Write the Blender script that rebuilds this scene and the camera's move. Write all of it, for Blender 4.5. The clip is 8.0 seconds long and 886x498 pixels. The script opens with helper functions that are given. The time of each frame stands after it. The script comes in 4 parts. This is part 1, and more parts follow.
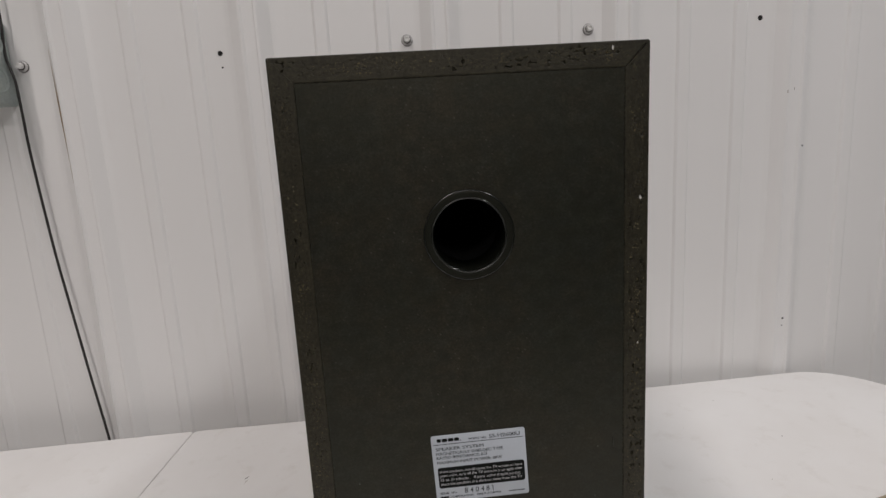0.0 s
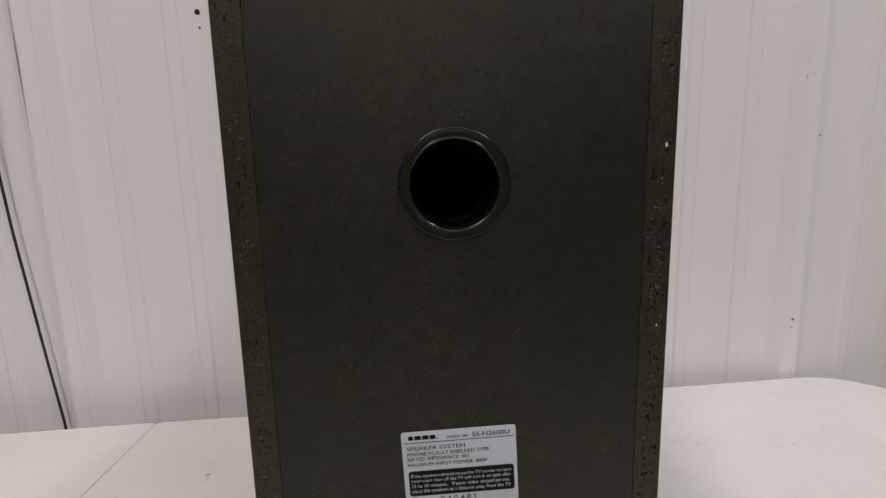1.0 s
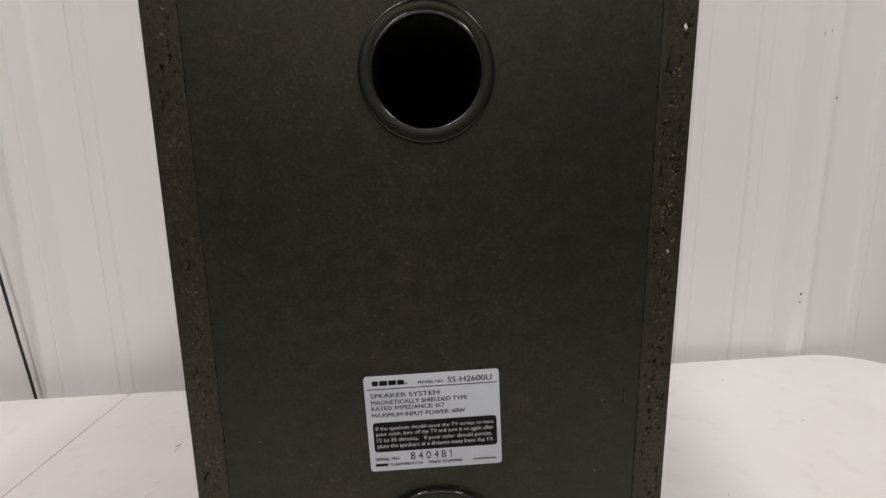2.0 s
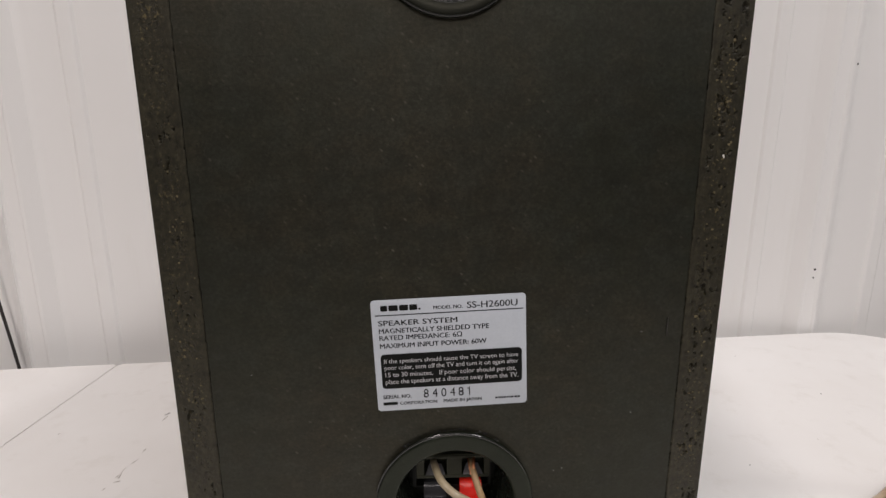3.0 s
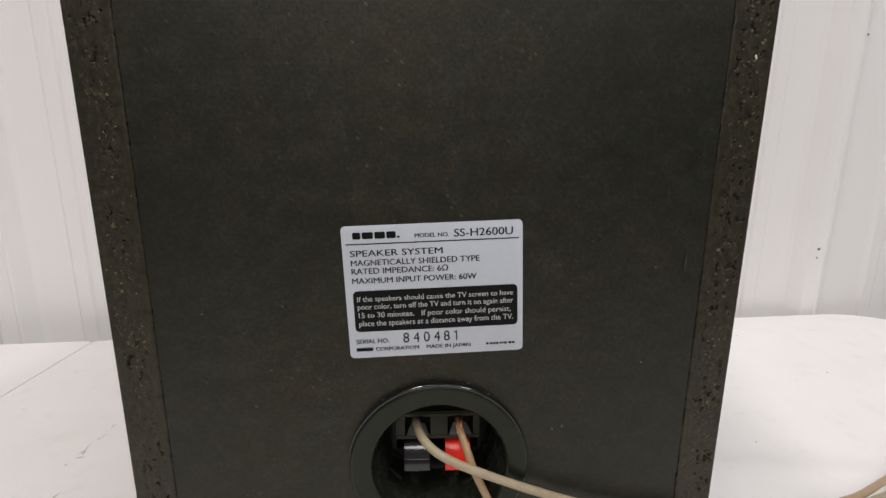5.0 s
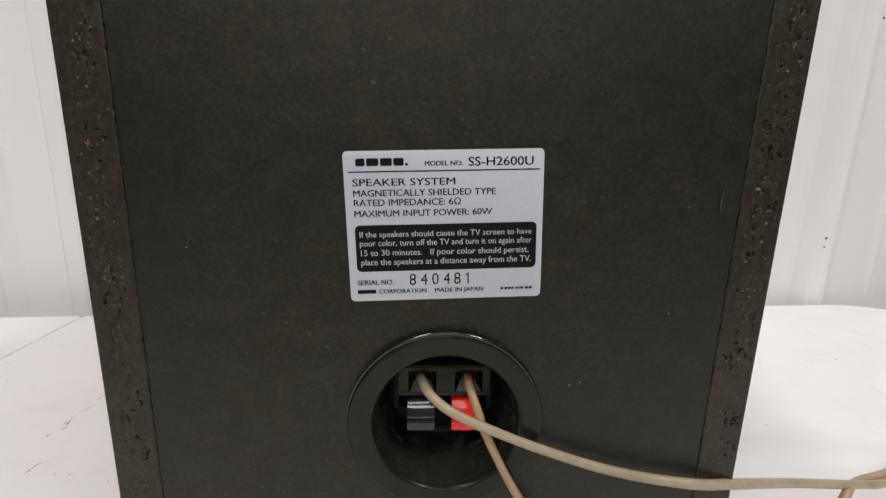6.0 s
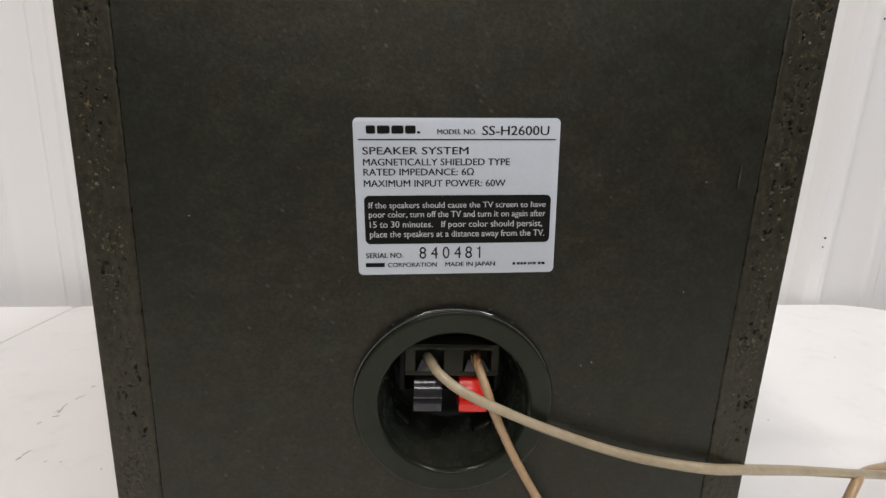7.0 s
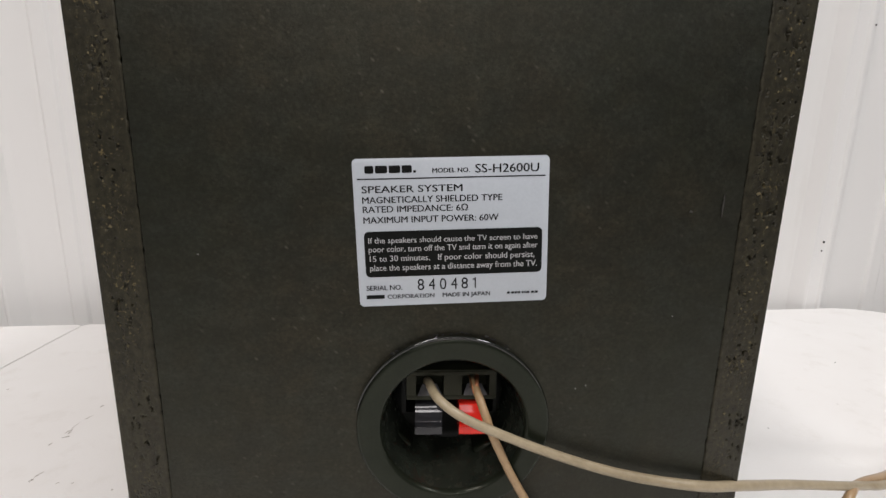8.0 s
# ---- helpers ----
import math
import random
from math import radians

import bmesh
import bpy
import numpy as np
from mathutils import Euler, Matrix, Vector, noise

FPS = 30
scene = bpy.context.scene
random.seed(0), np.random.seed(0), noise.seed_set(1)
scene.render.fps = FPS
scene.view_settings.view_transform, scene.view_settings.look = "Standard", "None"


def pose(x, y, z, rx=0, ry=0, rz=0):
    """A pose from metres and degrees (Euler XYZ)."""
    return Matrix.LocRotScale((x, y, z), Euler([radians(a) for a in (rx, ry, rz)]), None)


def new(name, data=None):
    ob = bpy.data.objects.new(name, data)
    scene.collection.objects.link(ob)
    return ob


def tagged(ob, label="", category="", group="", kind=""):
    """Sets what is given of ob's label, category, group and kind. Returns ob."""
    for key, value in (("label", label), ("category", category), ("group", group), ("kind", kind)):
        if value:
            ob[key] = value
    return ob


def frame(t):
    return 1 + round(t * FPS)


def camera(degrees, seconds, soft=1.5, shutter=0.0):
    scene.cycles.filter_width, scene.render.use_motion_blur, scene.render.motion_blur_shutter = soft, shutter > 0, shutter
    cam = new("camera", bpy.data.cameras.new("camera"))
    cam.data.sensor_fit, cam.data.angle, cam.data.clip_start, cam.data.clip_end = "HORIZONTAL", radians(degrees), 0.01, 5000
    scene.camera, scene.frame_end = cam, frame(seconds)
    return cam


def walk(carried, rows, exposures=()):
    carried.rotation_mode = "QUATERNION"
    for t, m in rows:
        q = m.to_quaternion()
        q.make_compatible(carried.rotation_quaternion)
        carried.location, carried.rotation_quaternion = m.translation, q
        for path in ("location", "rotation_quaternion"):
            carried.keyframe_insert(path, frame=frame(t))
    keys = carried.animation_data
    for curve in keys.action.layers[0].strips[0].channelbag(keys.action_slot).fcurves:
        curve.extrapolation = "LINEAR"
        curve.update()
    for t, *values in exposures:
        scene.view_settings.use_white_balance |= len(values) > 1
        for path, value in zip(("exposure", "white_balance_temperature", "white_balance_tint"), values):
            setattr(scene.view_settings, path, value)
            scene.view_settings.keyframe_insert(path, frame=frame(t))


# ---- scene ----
cam = camera(90.7, 8.0, soft=1.5)
# seconds, eye x y z, yaw, pitch, roll
PATH = [
    (0, -0.01768, -0.21460, 0.29694, -1.257, -8.489, -3.249),
    (0.5, -0.01427, -0.21050, 0.29713, -1.632, -8.396, -2.795),
    (0.7, -0.01642, -0.19834, 0.29084, -1.738, -8.362, -1.988),
    (1, -0.01034, -0.17650, 0.27156, -1.758, -8.484, -1.413),
    (1.2, -0.00352, -0.16607, 0.26402, -1.754, -8.840, -1.363),
    (1.5, -0.00187, -0.16104, 0.25175, -1.708, -9.185, -1.142),
    (1.7, 0.00053, -0.15740, 0.24656, -1.729, -9.396, -1.038),
    (2.8, -0.00563, -0.13807, 0.21261, -2.113, -10.564, -0.255),
    (3, -0.00713, -0.13510, 0.20709, -2.220, -10.651, -0.234),
    (3.5, -0.00299, -0.12465, 0.19613, -2.382, -10.974, -0.223),
    (4, -0.00578, -0.12334, 0.18957, -2.611, -11.141, -0.151),
    (4.2, -0.00487, -0.12244, 0.18786, -2.610, -11.180, -0.154),
    (5.3, -0.00302, -0.11703, 0.17841, -2.883, -11.666, 0.469),
    (5.5, -0.00453, -0.11499, 0.17385, -2.927, -11.816, 0.605),
    (6, -0.00606, -0.11071, 0.16458, -3.130, -12.039, 1.414),
    (6.5, -0.00874, -0.11161, 0.16330, -3.358, -12.130, 1.876),
    (7, -0.00959, -0.10875, 0.15676, -3.675, -11.880, 2.238),
    (7.5, -0.00964, -0.11136, 0.16207, -3.623, -11.289, 1.866),
    (8, -0.00860, -0.11243, 0.16466, -3.359, -11.200, 1.108),
]
# seconds, stops, kelvin, tint
EXPOSURES = [(0.0, -0.09, 6500, 10.0), (0.6, -0.08, 6550, 10.5), (1.0, -0.02, 6650, 12.4), (1.2, 0.06, 6650, 12.4), (1.7, 0.16, 6650, 12.0), (2.8, 0.27, 6650, 12.0), (3.5, 0.36, 6600, 11.5), (4.2, 0.41, 6550, 10.5), (5.3, 0.47, 6500, 10.0), (6.5, 0.52, 6470, 8.8), (8.0, 0.53, 6470, 8.8)]
walk(cam, [(t, pose(x, y, z, 90 + pitch, 0, yaw) @ pose(0, 0, 0, 0, 0, roll)) for t, x, y, z, yaw, pitch, roll in PATH], EXPOSURES)

# ---- light: the workshop's ceiling tubes, and a faint neutral surround ----
world = bpy.data.worlds.new("world")
scene.world = world
world.use_nodes = True
world.node_tree.nodes["Background"].inputs["Color"].default_value = (0.9, 0.95, 1.0, 1)
world.node_tree.nodes["Background"].inputs["Strength"].default_value = 0.03

CEILING, FLOOR = 2.25, -0.74


def strip_light(x, y, watts, width, turn, colour, length=2.2):
    data = bpy.data.lights.new("ceiling_tube", "AREA")
    data.shape, data.size, data.size_y = "RECTANGLE", length, width
    data.energy, data.color = watts, colour
    ob = new("ceiling_tube", data)
    ob.matrix_world = pose(x, y, CEILING - 0.03, 0, 0, turn)
    return ob


for row in ((-0.90, -1.0, 27.0, 0.09, 72, (1.0, 0.928, 0.905)), (1.35, -1.0, 33.5, 0.30, 90, (0.972, 0.955, 0.968)), (-0.3, -4.2, 68, 0.8, 0, (1.0, 0.95, 0.94), 3.0)):
    strip_light(*row)

# ---- materials ----


def nodes_of(name):
    m = bpy.data.materials.new(name)
    m.use_nodes = True
    tree = m.node_tree
    return m, tree, tree.nodes["Principled BSDF"]


def node(tree, kind, links=(), operation="", data_type="", blend_type=""):
    n = tree.nodes.new(kind)
    if operation:
        n.operation = operation
    if data_type:
        n.data_type = data_type
    if blend_type:
        n.blend_type = blend_type
    for socket, value in links:
        if hasattr(value, "is_output"):
            tree.links.new(value, n.inputs[socket])
        else:
            n.inputs[socket].default_value = value
    return n


def coords(tree, scale=(1, 1, 1)):
    tc = node(tree, "ShaderNodeTexCoord")
    mp = node(tree, "ShaderNodeMapping", [("Vector", tc.outputs["Object"]), ("Scale", scale)])
    return mp.outputs["Vector"]


def noise_tex(tree, vec, scale, detail=4.0, rough=0.6):
    return node(tree, "ShaderNodeTexNoise", [("Vector", vec), ("Scale", scale), ("Detail", detail), ("Roughness", rough)]).outputs["Fac"]


def ramp(tree, fac, stops):
    n = node(tree, "ShaderNodeValToRGB", [("Fac", fac)])
    r = n.color_ramp
    while len(r.elements) < len(stops):
        r.elements.new(0.5)
    for e, (p, c) in zip(r.elements, stops):
        e.position = p
        e.color = (c, c, c, 1) if isinstance(c, (int, float)) else (*c, 1)
    return n.outputs["Color"]


def mix(tree, fac, a, b, kind="MIX"):
    n = node(tree, "ShaderNodeMix", data_type="RGBA", blend_type=kind)
    for socket, value in ((0, fac), (6, a), (7, b)):
        if hasattr(value, "is_output"):
            tree.links.new(value, n.inputs[socket])
        elif socket == 0:
            n.inputs[0].default_value = value
        else:
            n.inputs[socket].default_value = (*value, 1)
    return n.outputs[2]


def calc(tree, op, a, b=0.0):
    return node(tree, "ShaderNodeMath", [(0, a), (1, b)], operation=op).outputs["Value"]


def bump(tree, bsdf, height, strength, distance):
    n = node(tree, "ShaderNodeBump", [("Height", height), ("Strength", strength), ("Distance", distance)])
    tree.links.new(n.outputs["Normal"], bsdf.inputs["Normal"])


def surface(name, dark, light, rough=0.5, coarse=8.0, fine=150.0, bump_mm=0.1, metal=0.0, rough_span=0.1, stretch=(1, 1, 1), spec=0.5, tint=(1.0, 1.0, 1.0)):
    """A plain material whose colour, gloss and relief vary at a coarse and a fine scale."""
    m, tree, bsdf = nodes_of(name)
    vec = coords(tree, stretch)
    big, small = noise_tex(tree, vec, coarse), noise_tex(tree, vec, fine, 3.0)
    both = calc(tree, "ADD", calc(tree, "MULTIPLY", big, 0.6), calc(tree, "MULTIPLY", small, 0.4))
    col = mix(tree, ramp(tree, both, [(0.35, 0.0), (0.65, 1.0)]), dark, light)
    tree.links.new(col, bsdf.inputs["Base Color"])
    tree.links.new(calc(tree, "ADD", calc(tree, "MULTIPLY", small, 2 * rough_span), rough - rough_span), bsdf.inputs["Roughness"])
    bsdf.inputs["Metallic"].default_value = metal
    bsdf.inputs["Specular IOR Level"].default_value = spec
    bsdf.inputs["Specular Tint"].default_value = (*tint, 1)
    if bump_mm:
        bump(tree, bsdf, small, 0.5, bump_mm / 1000)
    return m


def particle_board():
    """Black-stained raw edge of chipboard: local x runs across the board, z along it; the coarse core lies in the middle."""
    m, tree, bsdf = nodes_of("stained_chipboard_edge")
    vec = coords(tree)
    sep = node(tree, "ShaderNodeSeparateXYZ", [("Vector", vec)])
    core = calc(tree, "SUBTRACT", 1.0, calc(tree, "DIVIDE", calc(tree, "ABSOLUTE", sep.outputs["X"]), 0.0056))
    core = ramp(tree, core, [(0.1, 0.0), (0.5, 1.0)])
    long_vec = coords(tree, (1.0, 1.0, 0.82))
    patches = ramp(tree, noise_tex(tree, long_vec, 95.0, 2.0), [(0.44, 0.0), (0.60, 1.0)])
    shifted = node(tree, "ShaderNodeMapping", [("Vector", long_vec), ("Location", (0.31, 0.17, 0.53))]).outputs["Vector"]
    gaps = noise_tex(tree, long_vec, 1150.0, 2.5, 0.5)
    wide = calc(tree, "ADD", gaps, calc(tree, "MULTIPLY", calc(tree, "MULTIPLY", core, patches), 0.115))
    pit = calc(tree, "MULTIPLY", ramp(tree, wide, [(0.655, 0.0), (0.72, 1.0)]), core)
    flakes = noise_tex(tree, shifted, 1150.0, 2.5, 0.55)
    flaked = calc(tree, "ADD", flakes, calc(tree, "MULTIPLY", calc(tree, "MULTIPLY", core, patches), 0.05))
    chip = calc(tree, "MULTIPLY", ramp(tree, flaked, [(0.625, 0.0), (0.72, 1.0)]), core)
    stain = noise_tex(tree, long_vec, 130.0, 6.0, 0.68)
    grit = noise_tex(tree, coords(tree, (1.0, 1.0, 0.7)), 620.0, 5.0, 0.7)
    base = mix(tree, ramp(tree, stain, [(0.32, 0.0), (0.66, 1.0)]), (0.0095, 0.0089, 0.0054), (0.0240, 0.0216, 0.0126))
    base = mix(tree, ramp(tree, grit, [(0.40, 0.85), (0.49, 0.0)]), base, (0.0055, 0.0047, 0.0032))
    base = mix(tree, ramp(tree, grit, [(0.53, 0.0), (0.68, 0.6)]), base, (0.046, 0.039, 0.024))
    worn = ramp(tree, noise_tex(tree, shifted, 24.0, 2.0), [(0.45, 0.06), (0.64, 0.68)])
    base = mix(tree, calc(tree, "MULTIPLY", chip, worn), base, (0.175, 0.134, 0.062))
    # pits coloured near black for the shade inside them
    base = mix(tree, calc(tree, "MULTIPLY", pit, 0.9), base, (0.0035, 0.0028, 0.0020))
    tree.links.new(base, bsdf.inputs["Base Color"])
    bsdf.inputs["Roughness"].default_value = 0.45
    bsdf.inputs["Specular IOR Level"].default_value = 0.36
    bsdf.inputs["Specular Tint"].default_value = (1.0, 0.95, 0.80, 1)
    grain = calc(tree, "ADD", calc(tree, "MULTIPLY", grit, 0.35), calc(tree, "MULTIPLY", pit, -1.0))
    bump(tree, bsdf, grain, 0.7, 0.0006)
    return m


BOARD_ROUGH, BOARD_SPEC = 0.30, 0.37


def back_board():
    """Black-painted fibreboard: a satin film over a faint brown mottle, with slanting pale flecks and dull dark pores;
    a vignette-like falloff is put into its colour.
    """
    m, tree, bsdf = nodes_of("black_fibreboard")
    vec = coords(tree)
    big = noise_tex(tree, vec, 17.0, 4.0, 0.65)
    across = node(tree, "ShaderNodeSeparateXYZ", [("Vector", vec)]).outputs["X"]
    # vignette-like falloff in the colour: browner, lighter middle, darker green sides
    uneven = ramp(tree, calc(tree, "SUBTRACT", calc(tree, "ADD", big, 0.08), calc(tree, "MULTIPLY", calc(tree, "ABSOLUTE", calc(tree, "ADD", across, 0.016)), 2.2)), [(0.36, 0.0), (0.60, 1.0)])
    fibre = noise_tex(tree, coords(tree, (0.92, 1, 1.08)), 800.0, 5.0, 0.78)
    mid = noise_tex(tree, coords(tree, (0.9, 1, 1.1)), 150.0, 5.0, 0.65)
    cloud = noise_tex(tree, coords(tree, (0.8, 1, 1.2)), 55.0, 3.0, 0.6)
    dots = noise_tex(tree, coords(tree, (0.9, 1, 1.1)), 620.0, 2.0, 0.6)
    tone = calc(tree, "ADD", calc(tree, "MULTIPLY", mid, 0.36), calc(tree, "MULTIPLY", fibre, 0.64))
    patch = ramp(tree, noise_tex(tree, coords(tree, (1.0, 1, 1.3)), 75.0, 3.0, 0.6), [(0.40, 0.0), (0.60, 0.55)])
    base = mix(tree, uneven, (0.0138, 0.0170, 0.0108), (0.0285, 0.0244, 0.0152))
    base = mix(tree, patch, base, (0.0175, 0.0225, 0.0195))
    base = mix(tree, 1.0, base, ramp(tree, tone, [(0.38, 0.12), (0.50, 0.44), (0.63, 1.0)]), "MULTIPLY")
    base = mix(tree, 1.0, base, ramp(tree, cloud, [(0.34, 0.74), (0.66, 1.0)]), "MULTIPLY")
    base = mix(tree, ramp(tree, dots, [(0.29, 0.95), (0.36, 0.0)]), base, (0.0015, 0.0013, 0.0010))
    turned = node(tree, "ShaderNodeMapping", [("Vector", vec), ("Rotation", (0.0, -0.70, 0.0))]).outputs["Vector"]
    slant = node(tree, "ShaderNodeMapping", [("Vector", turned), ("Scale", (0.75, 1.0, 1.35))]).outputs["Vector"]
    fleck_v = node(tree, "ShaderNodeTexVoronoi", [("Vector", slant), ("Scale", 430.0)])
    fr = node(tree, "ShaderNodeSeparateColor", [("Color", fleck_v.outputs["Color"])])
    area = ramp(tree, noise_tex(tree, vec, 28.0, 2.0), [(0.36, 0.15), (0.56, 1.0)])
    fleck = calc(tree, "MULTIPLY", ramp(tree, fr.outputs["Red"], [(0.62, 0.0), (0.97, 1.0)]), ramp(tree, fleck_v.outputs["Distance"], [(0.06, 1.0), (0.26, 0.0)]))
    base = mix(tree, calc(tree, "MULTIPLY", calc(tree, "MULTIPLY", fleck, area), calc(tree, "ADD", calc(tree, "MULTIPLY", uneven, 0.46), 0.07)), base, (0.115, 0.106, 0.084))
    dust_v = node(tree, "ShaderNodeTexVoronoi", [("Vector", coords(tree, (0.95, 1.0, 1.1))), ("Scale", 850.0)])
    dr = node(tree, "ShaderNodeSeparateColor", [("Color", dust_v.outputs["Color"])])
    dust = calc(tree, "MULTIPLY", ramp(tree, dr.outputs["Green"], [(0.72, 0.0), (0.95, 1.0)]), ramp(tree, dust_v.outputs["Distance"], [(0.12, 1.0), (0.34, 0.0)]))
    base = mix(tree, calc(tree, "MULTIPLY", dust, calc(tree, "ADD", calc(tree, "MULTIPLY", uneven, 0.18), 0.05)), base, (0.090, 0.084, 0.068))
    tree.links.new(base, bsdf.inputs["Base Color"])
    tree.links.new(calc(tree, "ADD", calc(tree, "MULTIPLY", tone, 0.3), BOARD_ROUGH), bsdf.inputs["Roughness"])
    bsdf.inputs["Specular IOR Level"].default_value = BOARD_SPEC
    bsdf.inputs["Specular Tint"].default_value = (1.0, 0.96, 0.76, 1)
    bump(tree, bsdf, tone, 0.55, 0.0003)
    return m


def table_plastic():
    m, tree, bsdf = nodes_of("white_moulded_plastic")
    vec = coords(tree)
    big, mid, fine = noise_tex(tree, vec, 5.0, 4.0), noise_tex(tree, vec, 38.0, 5.0, 0.65), noise_tex(tree, vec, 700.0, 2.0)
    base = mix(tree, ramp(tree, big, [(0.35, 0.0), (0.65, 1.0)]), (0.755, 0.737, 0.718), (0.805, 0.796, 0.785))
    base = mix(tree, ramp(tree, mid, [(0.56, 0.0), (0.74, 0.45)]), base, (0.66, 0.635, 0.60))
    scratch = noise_tex(tree, coords(tree, (9.0, 160.0, 1.0)), 3.0, 4.0, 0.7)
    base = mix(tree, ramp(tree, scratch, [(0.68, 0.0), (0.78, 0.3)]), base, (0.60, 0.58, 0.55))
    tree.links.new(base, bsdf.inputs["Base Color"])
    tree.links.new(calc(tree, "ADD", calc(tree, "MULTIPLY", mid, 0.2), 0.36), bsdf.inputs["Roughness"])
    bump(tree, bsdf, calc(tree, "ADD", fine, calc(tree, "MULTIPLY", mid, 0.6)), 0.35, 0.0003)
    return m


def painted_steel():
    m, tree, bsdf = nodes_of("white_enamelled_steel")
    vec = coords(tree, (1.0, 1.0, 0.15))
    big, mid = noise_tex(tree, vec, 3.0, 3.0), noise_tex(tree, vec, 30.0, 5.0)
    base = mix(tree, ramp(tree, big, [(0.3, 0.0), (0.7, 1.0)]), (0.74, 0.73, 0.715), (0.79, 0.78, 0.77))
    base = mix(tree, ramp(tree, mid, [(0.60, 0.0), (0.80, 0.35)]), base, (0.66, 0.64, 0.60))
    tree.links.new(base, bsdf.inputs["Base Color"])
    tree.links.new(calc(tree, "ADD", calc(tree, "MULTIPLY", mid, 0.16), 0.30), bsdf.inputs["Roughness"])
    bump(tree, bsdf, noise_tex(tree, vec, 12.0, 2.0), 0.25, 0.0012)
    return m


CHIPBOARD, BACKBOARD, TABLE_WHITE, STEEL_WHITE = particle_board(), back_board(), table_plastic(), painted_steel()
OLIVE = (1.0, 0.97, 0.78)
BLACK_VINYL = surface("black_vinyl_wrap", (0.012, 0.012, 0.011), (0.02, 0.019, 0.017), 0.45, 20, 600, 0.05)
PORT_PLASTIC = surface("black_moulded_plastic", (0.0060, 0.0068, 0.0052), (0.0098, 0.0108, 0.0084), 0.34, 60, 900, 0.04, rough_span=0.06, spec=0.24, tint=OLIVE)
TUBE_BLACK = surface("matt_black_card", (0.004, 0.004, 0.004), (0.007, 0.007, 0.007), 0.8, 30, 400, 0.05)
CUP_PLASTIC = surface("grey_black_plastic", (0.0080, 0.0102, 0.0066), (0.0140, 0.0168, 0.0112), 0.24, 90, 1100, 0.04, spec=0.22, rough_span=0.06, tint=(0.97, 1.0, 0.86))
BLOCK_PLASTIC = surface("terminal_block_plastic", (0.0085, 0.0096, 0.0060), (0.0140, 0.0154, 0.0098), 0.42, 120, 1200, 0.03, spec=0.24, tint=OLIVE)
TAB_BLACK = surface("glossy_black_plastic", (0.014, 0.014, 0.016), (0.020, 0.020, 0.023), 0.11, 60, 500, 0.05, rough_span=0.03)
TAB_RED = surface("glossy_red_plastic", (0.70, 0.020, 0.012), (0.82, 0.030, 0.018), 0.20, 150, 900, 0.01, rough_span=0.05)
RIM_PLASTIC = surface("polished_black_plastic", (0.0062, 0.0072, 0.0056), (0.0095, 0.0105, 0.0085), 0.16, 150, 1200, 0.02, rough_span=0.06, spec=0.75)
EDGE_PLASTIC = surface("satin_black_plastic", (0.0062, 0.0072, 0.0056), (0.0095, 0.0105, 0.0085), 0.22, 150, 1200, 0.02, rough_span=0.06, spec=0.45)
# lit and shaded copies of the cup plastic: paler wall, darker floor and frame
WELL_LIT = surface("lit_grey_black_plastic", (0.010, 0.0125, 0.0095), (0.024, 0.028, 0.021), 0.26, 70, 260, 0.12, spec=0.5, rough_span=0.1, tint=OLIVE)
FLOOR_SHADED = surface("shaded_black_plastic", (0.0030, 0.0036, 0.0030), (0.0060, 0.0070, 0.0056), 0.55, 90, 700, 0.05, spec=0.18)
# pale lip colour stands in for a highlight on dark plastic
CUP_LEDGE = surface("lip_highlight_grey", (0.11, 0.11, 0.12), (0.17, 0.17, 0.18), 0.4, 200, 1500, 0.02)
LABEL_SILVER = surface("silver_grey_label", (0.445, 0.480, 0.525), (0.495, 0.530, 0.575), 0.42, 30, 1500, 0.01, rough_span=0.04)
LABEL_BLACK = surface("label_print_black", (0.0055, 0.0060, 0.0055), (0.0095, 0.0100, 0.0095), 0.55, 100, 1500, 0.0, spec=0.08)
LABEL_PRINT = surface("label_reversed_print", (0.40, 0.40, 0.41), (0.46, 0.46, 0.47), 0.42, 100, 1500, 0.0)
CORD = surface("aged_clear_cord_insulation", (0.255, 0.206, 0.130), (0.375, 0.308, 0.206), 0.34, 60, 500, 0.04, stretch=(1, 1, 1))
CORD_COPPER = surface("copper_toned_cord_insulation", (0.290, 0.184, 0.092), (0.405, 0.274, 0.150), 0.32, 60, 500, 0.04)
COPPER = surface("bare_copper", (0.55, 0.22, 0.11), (0.70, 0.32, 0.17), 0.35, 300, 1500, 0.0, metal=1.0)
ZINC = surface("white_zinc_screw", (0.66, 0.65, 0.63), (0.78, 0.77, 0.75), 0.35, 120, 900, 0.02)
WASHER = surface("grey_sealing_washer", (0.40, 0.39, 0.38), (0.58, 0.57, 0.56), 0.6, 200, 900, 0.03)
SEAL_RUBBER = surface("dark_seal_rubber", (0.055, 0.050, 0.046), (0.11, 0.10, 0.092), 0.6, 200, 900, 0.03)
HOLE_DARK = surface("dark_hole", (0.006, 0.005, 0.005), (0.012, 0.01, 0.009), 0.9, 200, 900, 0.0)
GALVANISED = surface("galvanised_steel", (0.30, 0.34, 0.325), (0.42, 0.46, 0.44), 0.5, 40, 300, 0.05, metal=0.3)
CABLE_BLACK = surface("black_cable_jacket", (0.013, 0.011, 0.010), (0.024, 0.02, 0.018), 0.45, 50, 400, 0.05)
SCUFF = surface("grey_scuff", (0.30, 0.27, 0.23), (0.48, 0.45, 0.41), 0.7, 400, 1500, 0.0)
